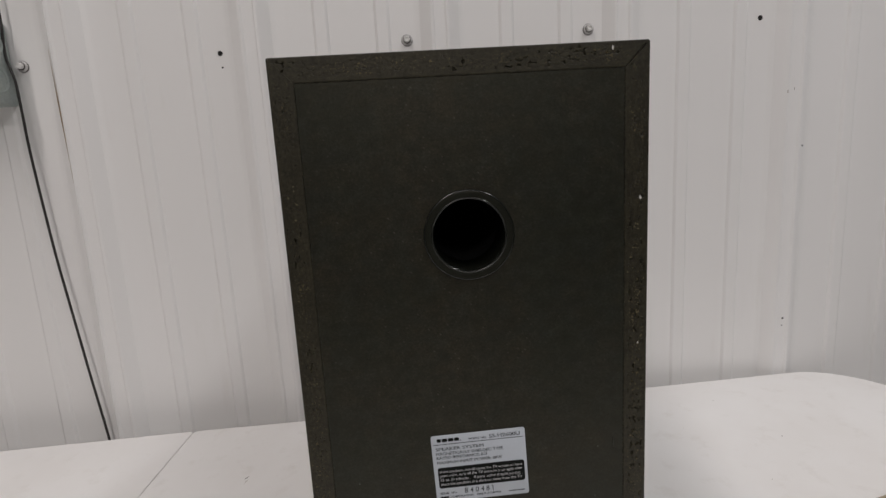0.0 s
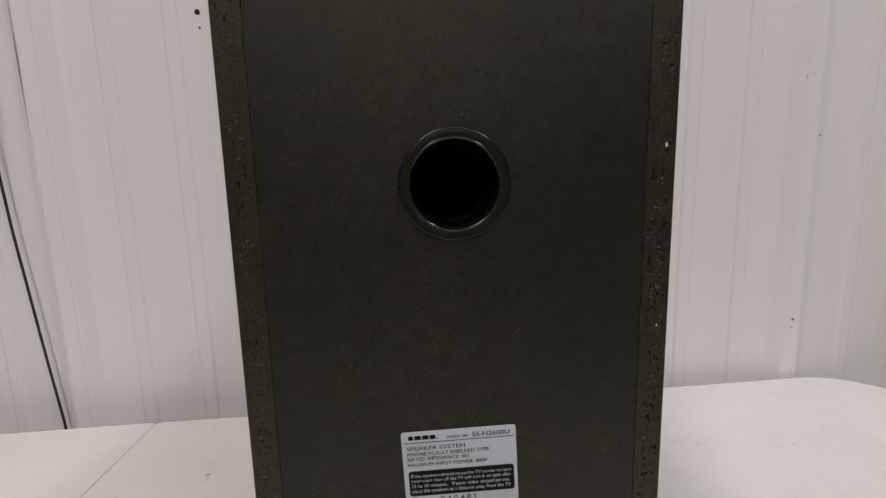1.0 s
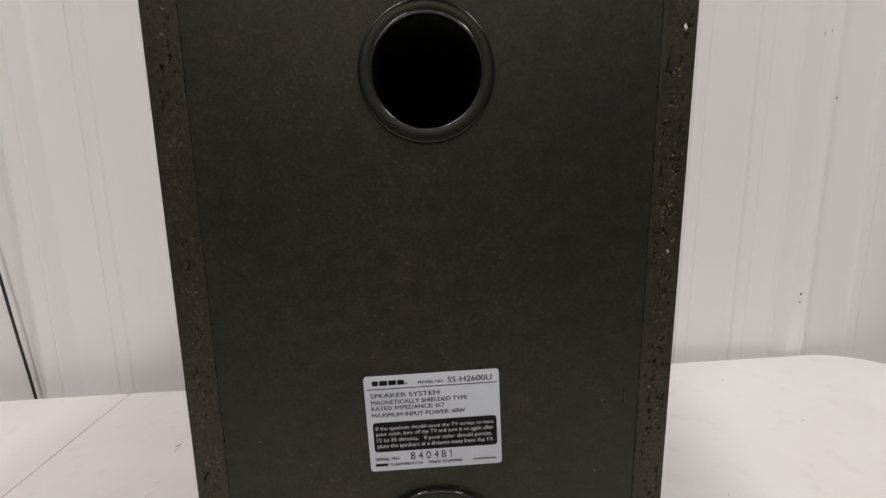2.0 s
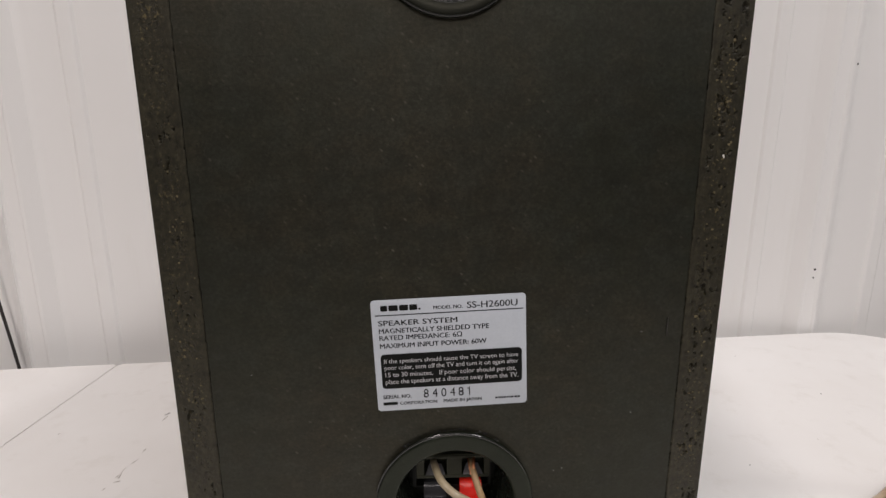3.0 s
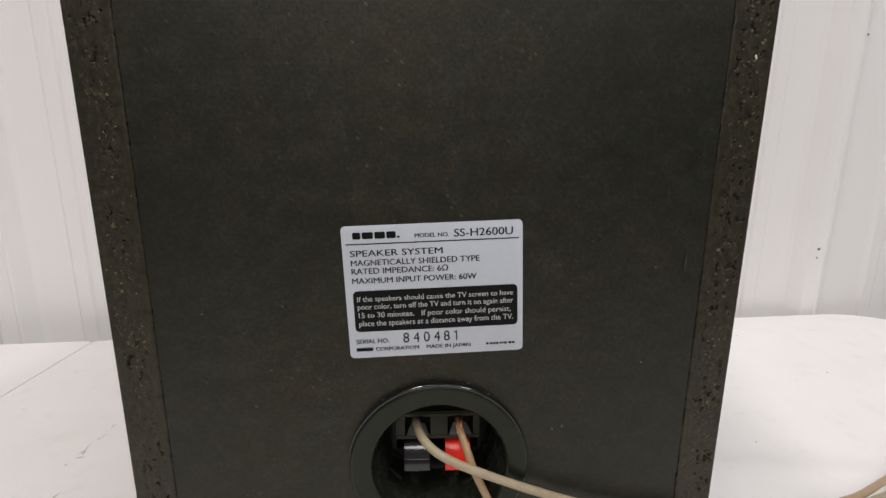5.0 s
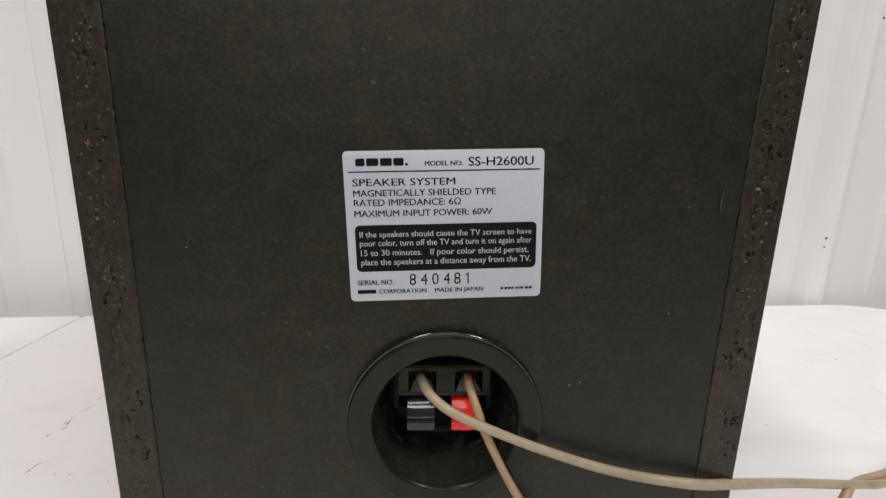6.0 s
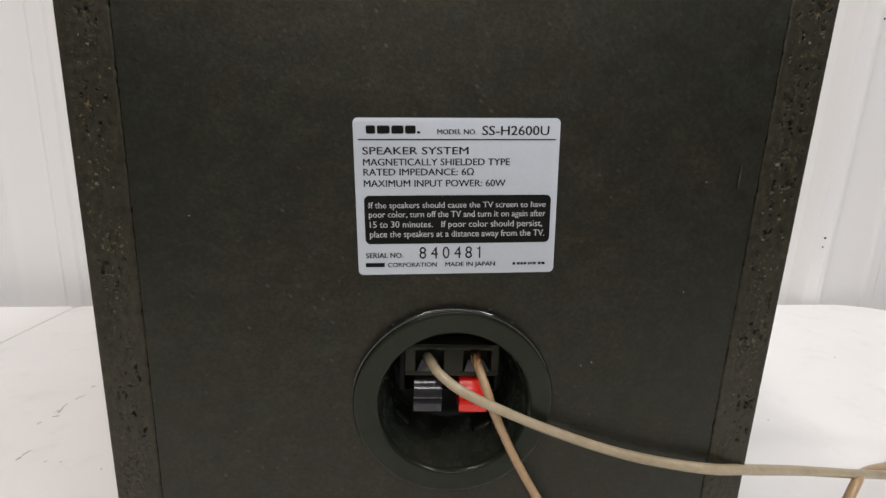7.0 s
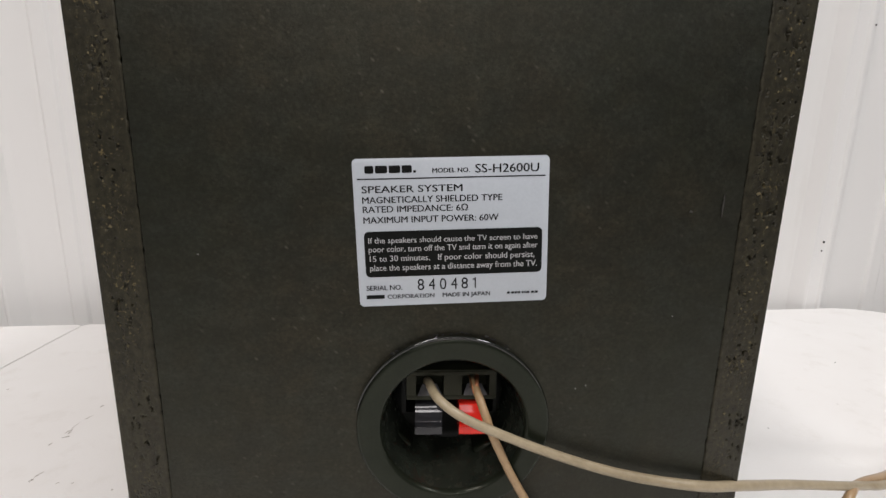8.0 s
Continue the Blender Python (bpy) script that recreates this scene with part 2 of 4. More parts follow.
SCUFF_DARK = surface("dark_scuff", (0.16, 0.14, 0.11), (0.30, 0.27, 0.23), 0.7, 400, 1500, 0.0)
DIRT = surface("dark_dirt_speck", (0.03, 0.026, 0.02), (0.07, 0.06, 0.05), 0.8, 400, 1500, 0.0)
FLECK = surface("pale_paint_fleck", (0.55, 0.53, 0.50), (0.70, 0.68, 0.65), 0.6, 400, 1500, 0.0)
CHIP = surface("bare_wood_chip", (0.085, 0.068, 0.034), (0.165, 0.132, 0.068), 0.7, 400, 1500, 0.0)
DUST = surface("grey_dust", (0.10, 0.10, 0.095), (0.17, 0.17, 0.16), 0.8, 400, 1500, 0.0)
SCRATCH = surface("pale_scratch", (0.035, 0.034, 0.030), (0.075, 0.071, 0.064), 0.6, 400, 1500, 0.0)
SEAM_DARK = surface("seam_shadow_plastic", (0.20, 0.19, 0.18), (0.30, 0.29, 0.28), 0.6, 60, 600, 0.05)
CONCRETE = surface("grey_concrete", (0.24, 0.235, 0.225), (0.36, 0.35, 0.335), 0.75, 3, 60, 0.6)
CEILING_GREY = surface("grey_ceiling_paint", (0.27, 0.265, 0.255), (0.33, 0.325, 0.315), 0.7, 2, 80, 0.2)
PLAIN_GREY = surface("grey_wall_paint", (0.10, 0.098, 0.092), (0.14, 0.137, 0.13), 0.7, 2, 80, 0.2)
LEG_GREY = surface("grey_powder_coat", (0.20, 0.20, 0.205), (0.28, 0.28, 0.285), 0.45, 40, 400, 0.05)

# ---- building helpers ----


def link(name, bm, material, parent=None, label="", smooth=True):
    """Turns a bmesh into one mesh object; smooth faces, with sharp edges kept by angle."""
    bmesh.ops.recalc_face_normals(bm, faces=bm.faces[:])
    if smooth:
        for f in bm.faces:
            f.smooth = True
        for e in bm.edges:
            e.smooth = not (len(e.link_faces) == 2 and e.calc_face_angle(0) > radians(38))
    mesh = bpy.data.meshes.new(name)
    bm.to_mesh(mesh)
    bm.free()
    mesh.materials.append(material)
    ob = new(name, mesh)
    ob.parent = parent
    return tagged(ob, label)


def part(name, bm, material, parent, label="", at=None, smooth=True):
    ob = link(name, bm, material, parent, label, smooth)
    if at is not None:
        ob.matrix_basis = at
    return ob


def thing(name, label, category, at=None, group="", kind=""):
    ob = new(name)
    ob.empty_display_size = 0.05
    if at is not None:
        ob.matrix_basis = at
    return tagged(ob, label, category, group, kind)


def add_box(bm, x0, x1, y0, y1, z0, z1, bevel=0.0, segments=2):
    made = bmesh.ops.create_cube(bm, size=1.0, matrix=Matrix.LocRotScale(((x0 + x1) / 2, (y0 + y1) / 2, (z0 + z1) / 2), None, (x1 - x0, y1 - y0, z1 - z0)))
    if bevel:
        edges = list({e for v in made["verts"] for e in v.link_edges})
        bmesh.ops.bevel(bm, geom=edges, offset=bevel, segments=segments, profile=0.5, affect="EDGES")
    return bm


def box(*args, **more):
    return add_box(bmesh.new(), *args, **more)


def lathe(profile, segments=72, closed=False):
    """Turns a list of (radius, y) about the y axis."""
    bm = bmesh.new()
    rings = []
    for r, y in profile:
        if r <= 0:
            rings.append([bm.verts.new((0, y, 0))])
        else:
            rings.append([bm.verts.new((r * math.cos(a), y, r * math.sin(a))) for a in (2 * math.pi * i / segments for i in range(segments))])
    pairs = list(zip(rings, rings[1:]))
    if closed:
        pairs.append((rings[-1], rings[0]))
    for a, b in pairs:
        for i in range(segments):
            j = (i + 1) % segments
            if len(a) == 1:
                bm.faces.new((a[0], b[i], b[j]))
            elif len(b) == 1:
                bm.faces.new((a[i], a[j], b[0]))
            else:
                bm.faces.new((a[i], a[j], b[j], b[i]))
    return bm


def glide(points, steps=10):
    """A smooth line through points (Catmull-Rom)."""
    pts = [Vector(p) for p in points]
    pts = [2 * pts[0] - pts[1], *pts, 2 * pts[-1] - pts[-2]]
    out = []
    for a, b, c, d in zip(pts, pts[1:], pts[2:], pts[3:]):
        for i in range(steps):
            u = i / steps
            out.append(0.5 * (2 * b + (c - a) * u + (2 * a - 5 * b + 4 * c - d) * u ** 2 + (3 * b - a - 3 * c + d) * u ** 3))
    return out + [pts[-2]]


def tube(points, radius, segments=12, steps=10, swell=0.0):
    line = glide(points, steps)
    bm = bmesh.new()
    rings, side = [], None
    for i, p in enumerate(line):
        way = (line[min(i + 1, len(line) - 1)] - line[max(i - 1, 0)]).normalized()
        if side is None:
            side = way.orthogonal().normalized()
        side = (side - way * side.dot(way)).normalized()
        up = way.cross(side)
        r = radius * (1 + 0.04 * noise.noise(p * 90) + swell * min(max((p.x - 0.02) / 0.06, 0.0), 1.0))
        rings.append([bm.verts.new(p + r * (math.cos(a) * side + math.sin(a) * up)) for a in (2 * math.pi * k / segments for k in range(segments))])
    for a, b in zip(rings, rings[1:]):
        for k in range(segments):
            j = (k + 1) % segments
            bm.faces.new((a[k], a[j], b[j], b[k]))
    bm.faces.new(rings[0][::-1])
    bm.faces.new(rings[-1])
    return bm


def round_outline(x0, x1, z0, z1, radii, steps=8):
    """Corner points of a rounded rectangle, anticlockwise from the lower left; radii for ll, lr, ur, ul."""
    out = []
    for (cx, cz), r, a0 in zip(((x0, z0), (x1, z0), (x1, z1), (x0, z1)), radii, (180, 270, 0, 90)):
        mx, mz = cx + (r if cx == x0 else -r), cz + (r if cz == z0 else -r)
        for i in range(steps + 1):
            a = radians(a0 + 90 * i / steps)
            out.append((mx + r * math.cos(a), mz + r * math.sin(a)))
    return out


def slab(outline, y0, y1, bevel=0.0, segments=2):
    """An outline in x, z, from y0 (front) back to y1."""
    bm = bmesh.new()
    front = [bm.verts.new((x, y0, z)) for x, z in outline]
    back = [bm.verts.new((x, y1, z)) for x, z in outline]
    n = len(outline)
    face = bm.faces.new(front)
    bm.faces.new(back[::-1])
    for i in range(n):
        bm.faces.new((front[i], back[i], back[(i + 1) % n], front[(i + 1) % n]))
    if bevel:
        bmesh.ops.bevel(bm, geom=list(face.edges), offset=bevel, segments=segments, profile=0.5, affect="EDGES")
    return bm


def lettering(words, x0, x1, z_base, z_top, y, bold=0.0):
    """Flat letters of the built-in font that fill the width and cap height given."""
    data = bpy.data.curves.new("lettering", "FONT")
    data.body, data.size = words, 1.0
    data.resolution_u = 3
    ob = new("lettering", data)
    bpy.context.view_layer.update()
    graph = bpy.context.evaluated_depsgraph_get()
    mesh = bpy.data.meshes.new_from_object(ob.evaluated_get(graph))
    bpy.data.objects.remove(ob)
    bpy.data.curves.remove(data)
    bm = bmesh.new()
    bm.from_mesh(mesh)
    bpy.data.meshes.remove(mesh)
    xs = [v.co.x for v in bm.verts]
    cap = 0.73
    sx, sz, left = (x1 - x0) / (max(xs) - min(xs)), (z_top - z_base) / cap, min(xs)
    for v in bm.verts:
        v.co = Vector((x0 + (v.co.x - left) * sx, y, z_base + v.co.y * sz))
    if bold:
        twin = bmesh.ops.duplicate(bm, geom=bm.verts[:] + bm.edges[:] + bm.faces[:])
        bmesh.ops.translate(bm, verts=[v for v in twin["geom"] if isinstance(v, bmesh.types.BMVert)], vec=(bold, -0.000015, 0))
    return bm


# ---- the room ----
WALL_TURN = 1.49
PITCH, RIB_AT, LAP_SHIFT, LOW_AT = 0.2326, 0.0068, 0.0100, (-0.1477, -0.0716)
TALL_RIB = ((-0.0330, 0), (-0.0290, -0.0005), (-0.0245, -0.0019), (-0.0134, -0.0094), (-0.0110, -0.0107), (-0.0086, -0.0108), (-0.0064, -0.0095), (-0.0030, -0.0093))
LOW_RIB = ((-0.0098, 0), (-0.0072, -0.0019), (-0.0060, -0.0023))


def wall_profile(x_from, x_to):
    """Plan of ribbed sheet: tall ribs every nine inches with two low ones between; y goes into the room when negative."""
    k0, k1 = math.floor((x_from - RIB_AT) / PITCH) - 1, math.ceil((x_to - RIB_AT) / PITCH)
    pts = []
    for k in range(k0, k1 + 1):
        c = RIB_AT + PITCH * k
        lap = LAP_SHIFT if k == -2 else 0.0  # two sheets overlap on this rib
        for at, rib in ((c + LOW_AT[0], LOW_RIB), (c + LOW_AT[1], LOW_RIB), (c + lap, TALL_RIB)):
            pts += [(at + dx, dy) for dx, dy in rib] + [(at - dx, dy) for dx, dy in rib[::-1]]
    return [p for p in pts if x_from <= p[0] <= x_to]


def sheet_face(x):
    """How far the sheet's face stands off at x along the wall."""
    plan = wall_profile(x - 0.3, x + 0.3)
    return float(np.interp(x, [p[0] for p in plan], [p[1] for p in plan]))


def ribbed_wall(name, x_from, x_to, at):
    plan = wall_profile(x_from, x_to)
    levels = [FLOOR, -0.3, 0.0, 0.3, 0.6, 1.0, 1.5, CEILING]
    bm = bmesh.new()
    grid = []
    for z in levels:
        grid.append([bm.verts.new((x, y, z)) for x, y in plan])
    for a, b in zip(grid, grid[1:]):
        for i in range(len(plan) - 1):
            bm.faces.new((a[i], a[i + 1], b[i + 1], b[i]))
    back0 = [bm.verts.new((x, 0.1, FLOOR)) for x, y in (plan[0], plan[-1])]
    back1 = [bm.verts.new((x, 0.1, CEILING)) for x, y in (plan[0], plan[-1])]
    bm.faces.new((back0[1], back0[0], back1[0], back1[1]))
    bm.faces.new((back0[0], *[r[0] for r in grid], back1[0]))
    bm.faces.new((back1[1], *[r[-1] for r in grid[::-1]], back0[1]))
    bm.faces.new((back0[0], back0[1], *grid[0][::-1]))
    bm.faces.new((back1[1], back1[0], *grid[-1]))
    bm.normal_update()
    mesh = bpy.data.meshes.new(name)
    for f in bm.faces:
        f.smooth = True
    for e in bm.edges:
        e.smooth = not (len(e.link_faces) == 2 and e.calc_face_angle(0) > radians(16))
    bm.to_mesh(mesh)
    bm.free()
    mesh.materials.append(STEEL_WHITE)
    ob = new(name, mesh)
    ob.matrix_basis = at
    return ob


wall_back = tagged(ribbed_wall("wall_north", -2.4, 2.4, pose(0, 0.372, 0, 0, 0, WALL_TURN)), "white enamelled steel wall sheet with vertical ribs", "wall", kind="structure")

# unseen walls, floor and ceiling, added to close the room and limit bounce
for name, b in (("wall_west", (-2.5, -2.4, -5.5, 0.6)), ("wall_east", (2.4, 2.5, -5.5, 0.6)), ("wall_south", (-2.5, 2.5, -5.6, -5.5))):
    tagged(link(name, box(*b, FLOOR, CEILING), PLAIN_GREY), "unseen plain grey wall added to close the room", "wall", kind="structure")
tagged(link("floor", box(-2.5, 2.5, -5.6, 0.6, FLOOR - 0.1, FLOOR), CONCRETE), "bare grey concrete workshop floor", "floor", kind="structure")
tagged(link("ceiling", box(-2.5, 2.5, -5.6, 0.6, CEILING, CEILING + 0.1), CEILING_GREY), "unseen plain grey ceiling added to close the room", "ceiling", kind="structure")


def wall_screw(x, z):
    """Hex-headed roofing screw on a domed washer with a dark rubber seal squeezed out round it."""
    at = pose(x, 0, z)
    screw = part("screw", lathe([(0.0064, -0.0006), (0.0064, -0.0014), (0.0060, -0.0022), (0.0046, -0.0029), (0.0042, -0.0030), (0, -0.0030)], 32), WASHER, wall_back, "grey washer-faced sheet screw", at)
    part("rubber_seal", lathe([(0.0066, 0.0002), (0.0070, -0.0003), (0.0069, -0.0010), (0.0065, -0.0013), (0.0062, -0.0010), (0.0060, -0.0004)], 32), SEAL_RUBBER, screw, "dark rubber seal ring")
    part("head_flange", lathe([(0.0046, -0.0027), (0.0047, -0.0034), (0.0043, -0.0037), (0.0036, -0.0037)], 28), SEAL_RUBBER, screw, "dark flange under the head")
    head = lathe([(0.0038, -0.003), (0.0038, -0.0070), (0.0032, -0.0077), (0.0025, -0.0077), (0.0020, -0.0068), (0, -0.0066)], 6)
    part("screw_head", head, ZINC, screw, "pale hexagonal screw head")
    return screw


for x, z in ((-0.0353, 0.4775), (0.1974, 0.4820), (-0.5018, 0.4654)):
    wall_screw(x, z)


def wall_hole(x, y, z, r):
    # sheet is not cut: a dark disc paints the hole's shade
    part("screw_hole", lathe([(r * 1.25, 0.0), (r * 1.2, -0.0004), (r * 0.95, -0.0006), (r * 0.8, -0.0002), (0, -0.0001)], 16), HOLE_DARK, wall_back, "dark disc painted as an empty screw hole", pose(x, y, z))


for x, z, r in ((-0.2669, 0.4715, 0.0024), (-0.2659, 0.4547, 0.0009), (0.4270, 0.4878, 0.0026), (0.4739, 0.0800, 0.0011), (0.4733, 0.0694, 0.0007), (0.4888, 0.3207, 0.0009)):
    wall_hole(x, sheet_face(x) - 0.0002, z, r)

# small nicks in the enamel
for x, z, h in ((0.4616, 0.3911, 0.004), (0.4715, 0.3951, 0.003)):
    part("enamel_nick", box(-0.0005, 0.0005, -0.0003, 0.0003, -h / 2, h / 2), SCUFF, wall_back, "thin grey nick in the enamel", pose(x, sheet_face(x), z))

# the uneven free edge where one sheet laps over the next
lap = []
for i in range(60):
    z = -0.4 + 1.6 * i / 59
    x = -0.4585 + 0.0008 * noise.noise((0, 0, z * 11)) + 0.0004 * noise.noise((3, 0, z * 40))
    lap.append((x, sheet_face(x) - 0.0002, z))
part("sheet_lap_edge", tube(lap, 0.0009, 8, 2), STEEL_WHITE, wall_back, "free edge of an overlapping wall sheet")

RUST = surface("rust_stain", (0.20, 0.125, 0.06), (0.34, 0.235, 0.13), 0.6, 200, 900, 0.0)
streak = glide([(-0.4625, 0, 0.482), (-0.4618, 0, 0.441), (-0.4612, 0, 0.412), (-0.4604, 0, 0.378), (-0.4594, 0, 0.322)], 9)
bm = bmesh.new()
for i, (p, q) in enumerate(zip(streak, streak[1:])):
    w0, w1 = (0.00110 * (0.25 + math.sin(math.pi * k / 36) ** 2) for k in (i, i + 1))
    bm.faces.new([bm.verts.new((x, sheet_face(x) - 0.0004, z)) for x, z in ((p.x - w0, p.z), (p.x + w0, p.z), (q.x + w1, q.z), (q.x - w1, q.z))])
part("rust_streak", bm, RUST, wall_back, "thin brown rust streak")

# ---- folding table ----
TABLE = pose(-0.339, 0.3176, 0, 0, 0, 3.45)
table = thing("folding_table", "white moulded plastic folding table with centre seam and scuffs", "table", TABLE @ pose(0, 0, FLOOR))
HALF, DEEP, THICK = 0.912, 0.76, 0.045
lift = pose(0, 0, -FLOOR)


def table_half(sign):
    """Half of the top: x along the table, -y to its front, the upper face at z = 0."""
    gap = 0.0004
    x0, x1 = (gap, HALF) if sign > 0 else (-HALF, -gap)
    radii = (0.006, 0.085, 0.085, 0.006) if sign > 0 else (0.085, 0.006, 0.006, 0.085)
    outline = round_outline(x0, x1, -DEEP, 0, radii, 12)
    ends = sorted((p for p in outline if abs(p[1]) < 1e-9), key=lambda p: -p[0])
    first = outline.index(ends[0])
    far, near = ends[0][0], ends[-1][0]
    outline[first + 1:first + 1] = [(far + (near - far) * i / 24, -0.0030 * math.sin(math.pi * i / 24)) for i in range(1, 24)]
    bm = bmesh.new()
    top = [bm.verts.new((x, y, 0)) for x, y in outline]
    low = [bm.verts.new((x, y, -THICK)) for x, y in outline]
    n = len(outline)
    face = bm.faces.new(top)
    bm.faces.new(low[::-1])
    for i in range(n):
        bm.faces.new((top[i], low[i], low[(i + 1) % n], top[(i + 1) % n]))
    bmesh.ops.bevel(bm, geom=list(face.edges), offset=0.0035, segments=3, profile=0.5, affect="EDGES")
    bmesh.ops.triangulate(bm, faces=[f for f in bm.faces if len(f.verts) > 4], ngon_method="EAR_CLIP")
    return bm


tops = [part("tabletop_half", table_half(s), TABLE_WHITE, table, "", lift, smooth=False) for s in (-1, 1)]
part("hinge_strip", box(-0.02, 0.02, -DEEP + 0.02, -0.008, -THICK - 0.004, -THICK), SEAM_DARK, table, "grey hinge strip below the seam", lift)
for x in (-0.72, 0.72):
    for y in (-0.11, -DEEP + 0.11):
        part("leg", tube([(x, y, 0.0), (x, y, 0.35), (x, y, -FLOOR - THICK)], 0.0135, 14, 3), LEG_GREY, table, "grey steel tube leg")
    part("leg_brace", tube([(x, -0.11, 0.12), (x, -DEEP / 2, 0.12), (x, -DEEP + 0.11, 0.12)], 0.010, 12, 3), LEG_GREY, table, "grey steel cross brace")


def ragged(points, width, seed):
    """A thin flake along a broken line, of uneven width, lying flat."""
    rnd = random.Random(seed)
    line = glide([(*p, 0) for p in points], 4)
    bm = bmesh.new()
    a, b = [], []
    for i, p in enumerate(line):
        way = line[min(i + 1, len(line) - 1)] - line[max(i - 1, 0)]
        off = Vector((-way.y, way.x, 0)).normalized() * width * (0.15 + rnd.random()) * math.sin(math.pi * (i + 0.4) / len(line))
        a.append(bm.verts.new(p + off))
        b.append(bm.verts.new(p - off))
    for i in range(len(line) - 1):
        bm.faces.new((a[i], a[i + 1], b[i + 1], b[i]))
    top = bmesh.ops.extrude_face_region(bm, geom=bm.faces[:])
    bmesh.ops.translate(bm, verts=[v for v in top["geom"] if isinstance(v, bmesh.types.BMVert)], vec=(0, 0, 0.00012))
    return bm


to_top = (table.matrix_basis @ lift).inverted()


def scuff(points, width, seed, material=SCUFF, label="grey scuff mark"):
    """A mark on the top, by places in the room."""
    half = tops[1] if points[0][0] > -0.335 else tops[0]
    part("scuff_mark", ragged(points, width, seed), material, half, label, to_top @ pose(0, 0, 0.0001))


for i, (points, width, material) in enumerate((
        ([(-0.2065, 0.0952), (-0.2061, 0.0968), (-0.2061, 0.0974)], 0.0006, SCUFF_DARK),
        ([(-0.2061, 0.0974), (-0.2063, 0.1002), (-0.2050, 0.1028)], 0.0003, SCUFF),
        ([(-0.2185, 0.1323), (-0.2166, 0.1331), (-0.2147, 0.1336)], 0.0004, SCUFF_DARK),
        ([(-0.2199, 0.1365), (-0.2198, 0.1384), (-0.2189, 0.1401)], 0.0004, SCUFF),
        ([(-0.2178, 0.1362), (-0.2180, 0.1384), (-0.2192, 0.1420)], 0.0006, SCUFF_DARK),
        ([(-0.2194, 0.1414), (-0.2200, 0.1443), (-0.2195, 0.1468)], 0.0003, SCUFF),
        ([(-0.2206, 0.1252), (-0.2203, 0.1262), (-0.2199, 0.1274)], 0.0005, SCUFF),
        ([(-0.2188, 0.1507), (-0.2179, 0.1537), (-0.2165, 0.1561)], 0.00035, SCUFF),
        ([(-0.2191, 0.1644), (-0.2189, 0.1667), (-0.2184, 0.1684)], 0.0003, SCUFF),
        ([(-0.1843, 0.0933), (-0.1840, 0.0938), (-0.1836, 0.0942)], 0.0004, SCUFF),
        ([(-0.1922, 0.0936), (-0.1916, 0.0941), (-0.1909, 0.0945)], 0.0004, SCUFF),
        ([(-0.2318, 0.2140), (-0.2302, 0.2152), (-0.2286, 0.2180)], 0.00075, DIRT),
        ([(-0.2284, 0.2052), (-0.2281, 0.2095), (-0.2276, 0.2130)], 0.0004, SCUFF),
        ([(-0.1614, 0.0881), (-0.1611, 0.0885), (-0.1607, 0.0887)], 0.0004, SCUFF),
)):
    scuff(points, width, 40 + i, material, "thin dark scuff mark")
for i, (x, y, s) in enumerate(((0.3542, 0.2224, 0.0005), (0.218, 0.1302, 0.00042), (0.332, 0.3056, 0.0005), (0.26, 0.25, 0.0003), (0.292, 0.157, 0.0003), (-0.30, 0.19, 0.0005), (-0.262, 0.105, 0.0004))):
    scuff([(x, y), (x + 2.6 * s, y + s)], s, 20 + i, DIRT if i < 3 else SCUFF, "tiny dark speck of dirt")

# ---- loudspeaker ----
W, H, D, T = 0.180, 0.3587, 0.215, 0.012
speaker = thing("loudspeaker", "black wooden loudspeaker seen from its raw chipboard back, on the table", "speaker")


def ease(a, b, v):
    v = min(max((v - a) / (b - a), 0.0), 1.0)
    return v * v * (3 - 2 * v)


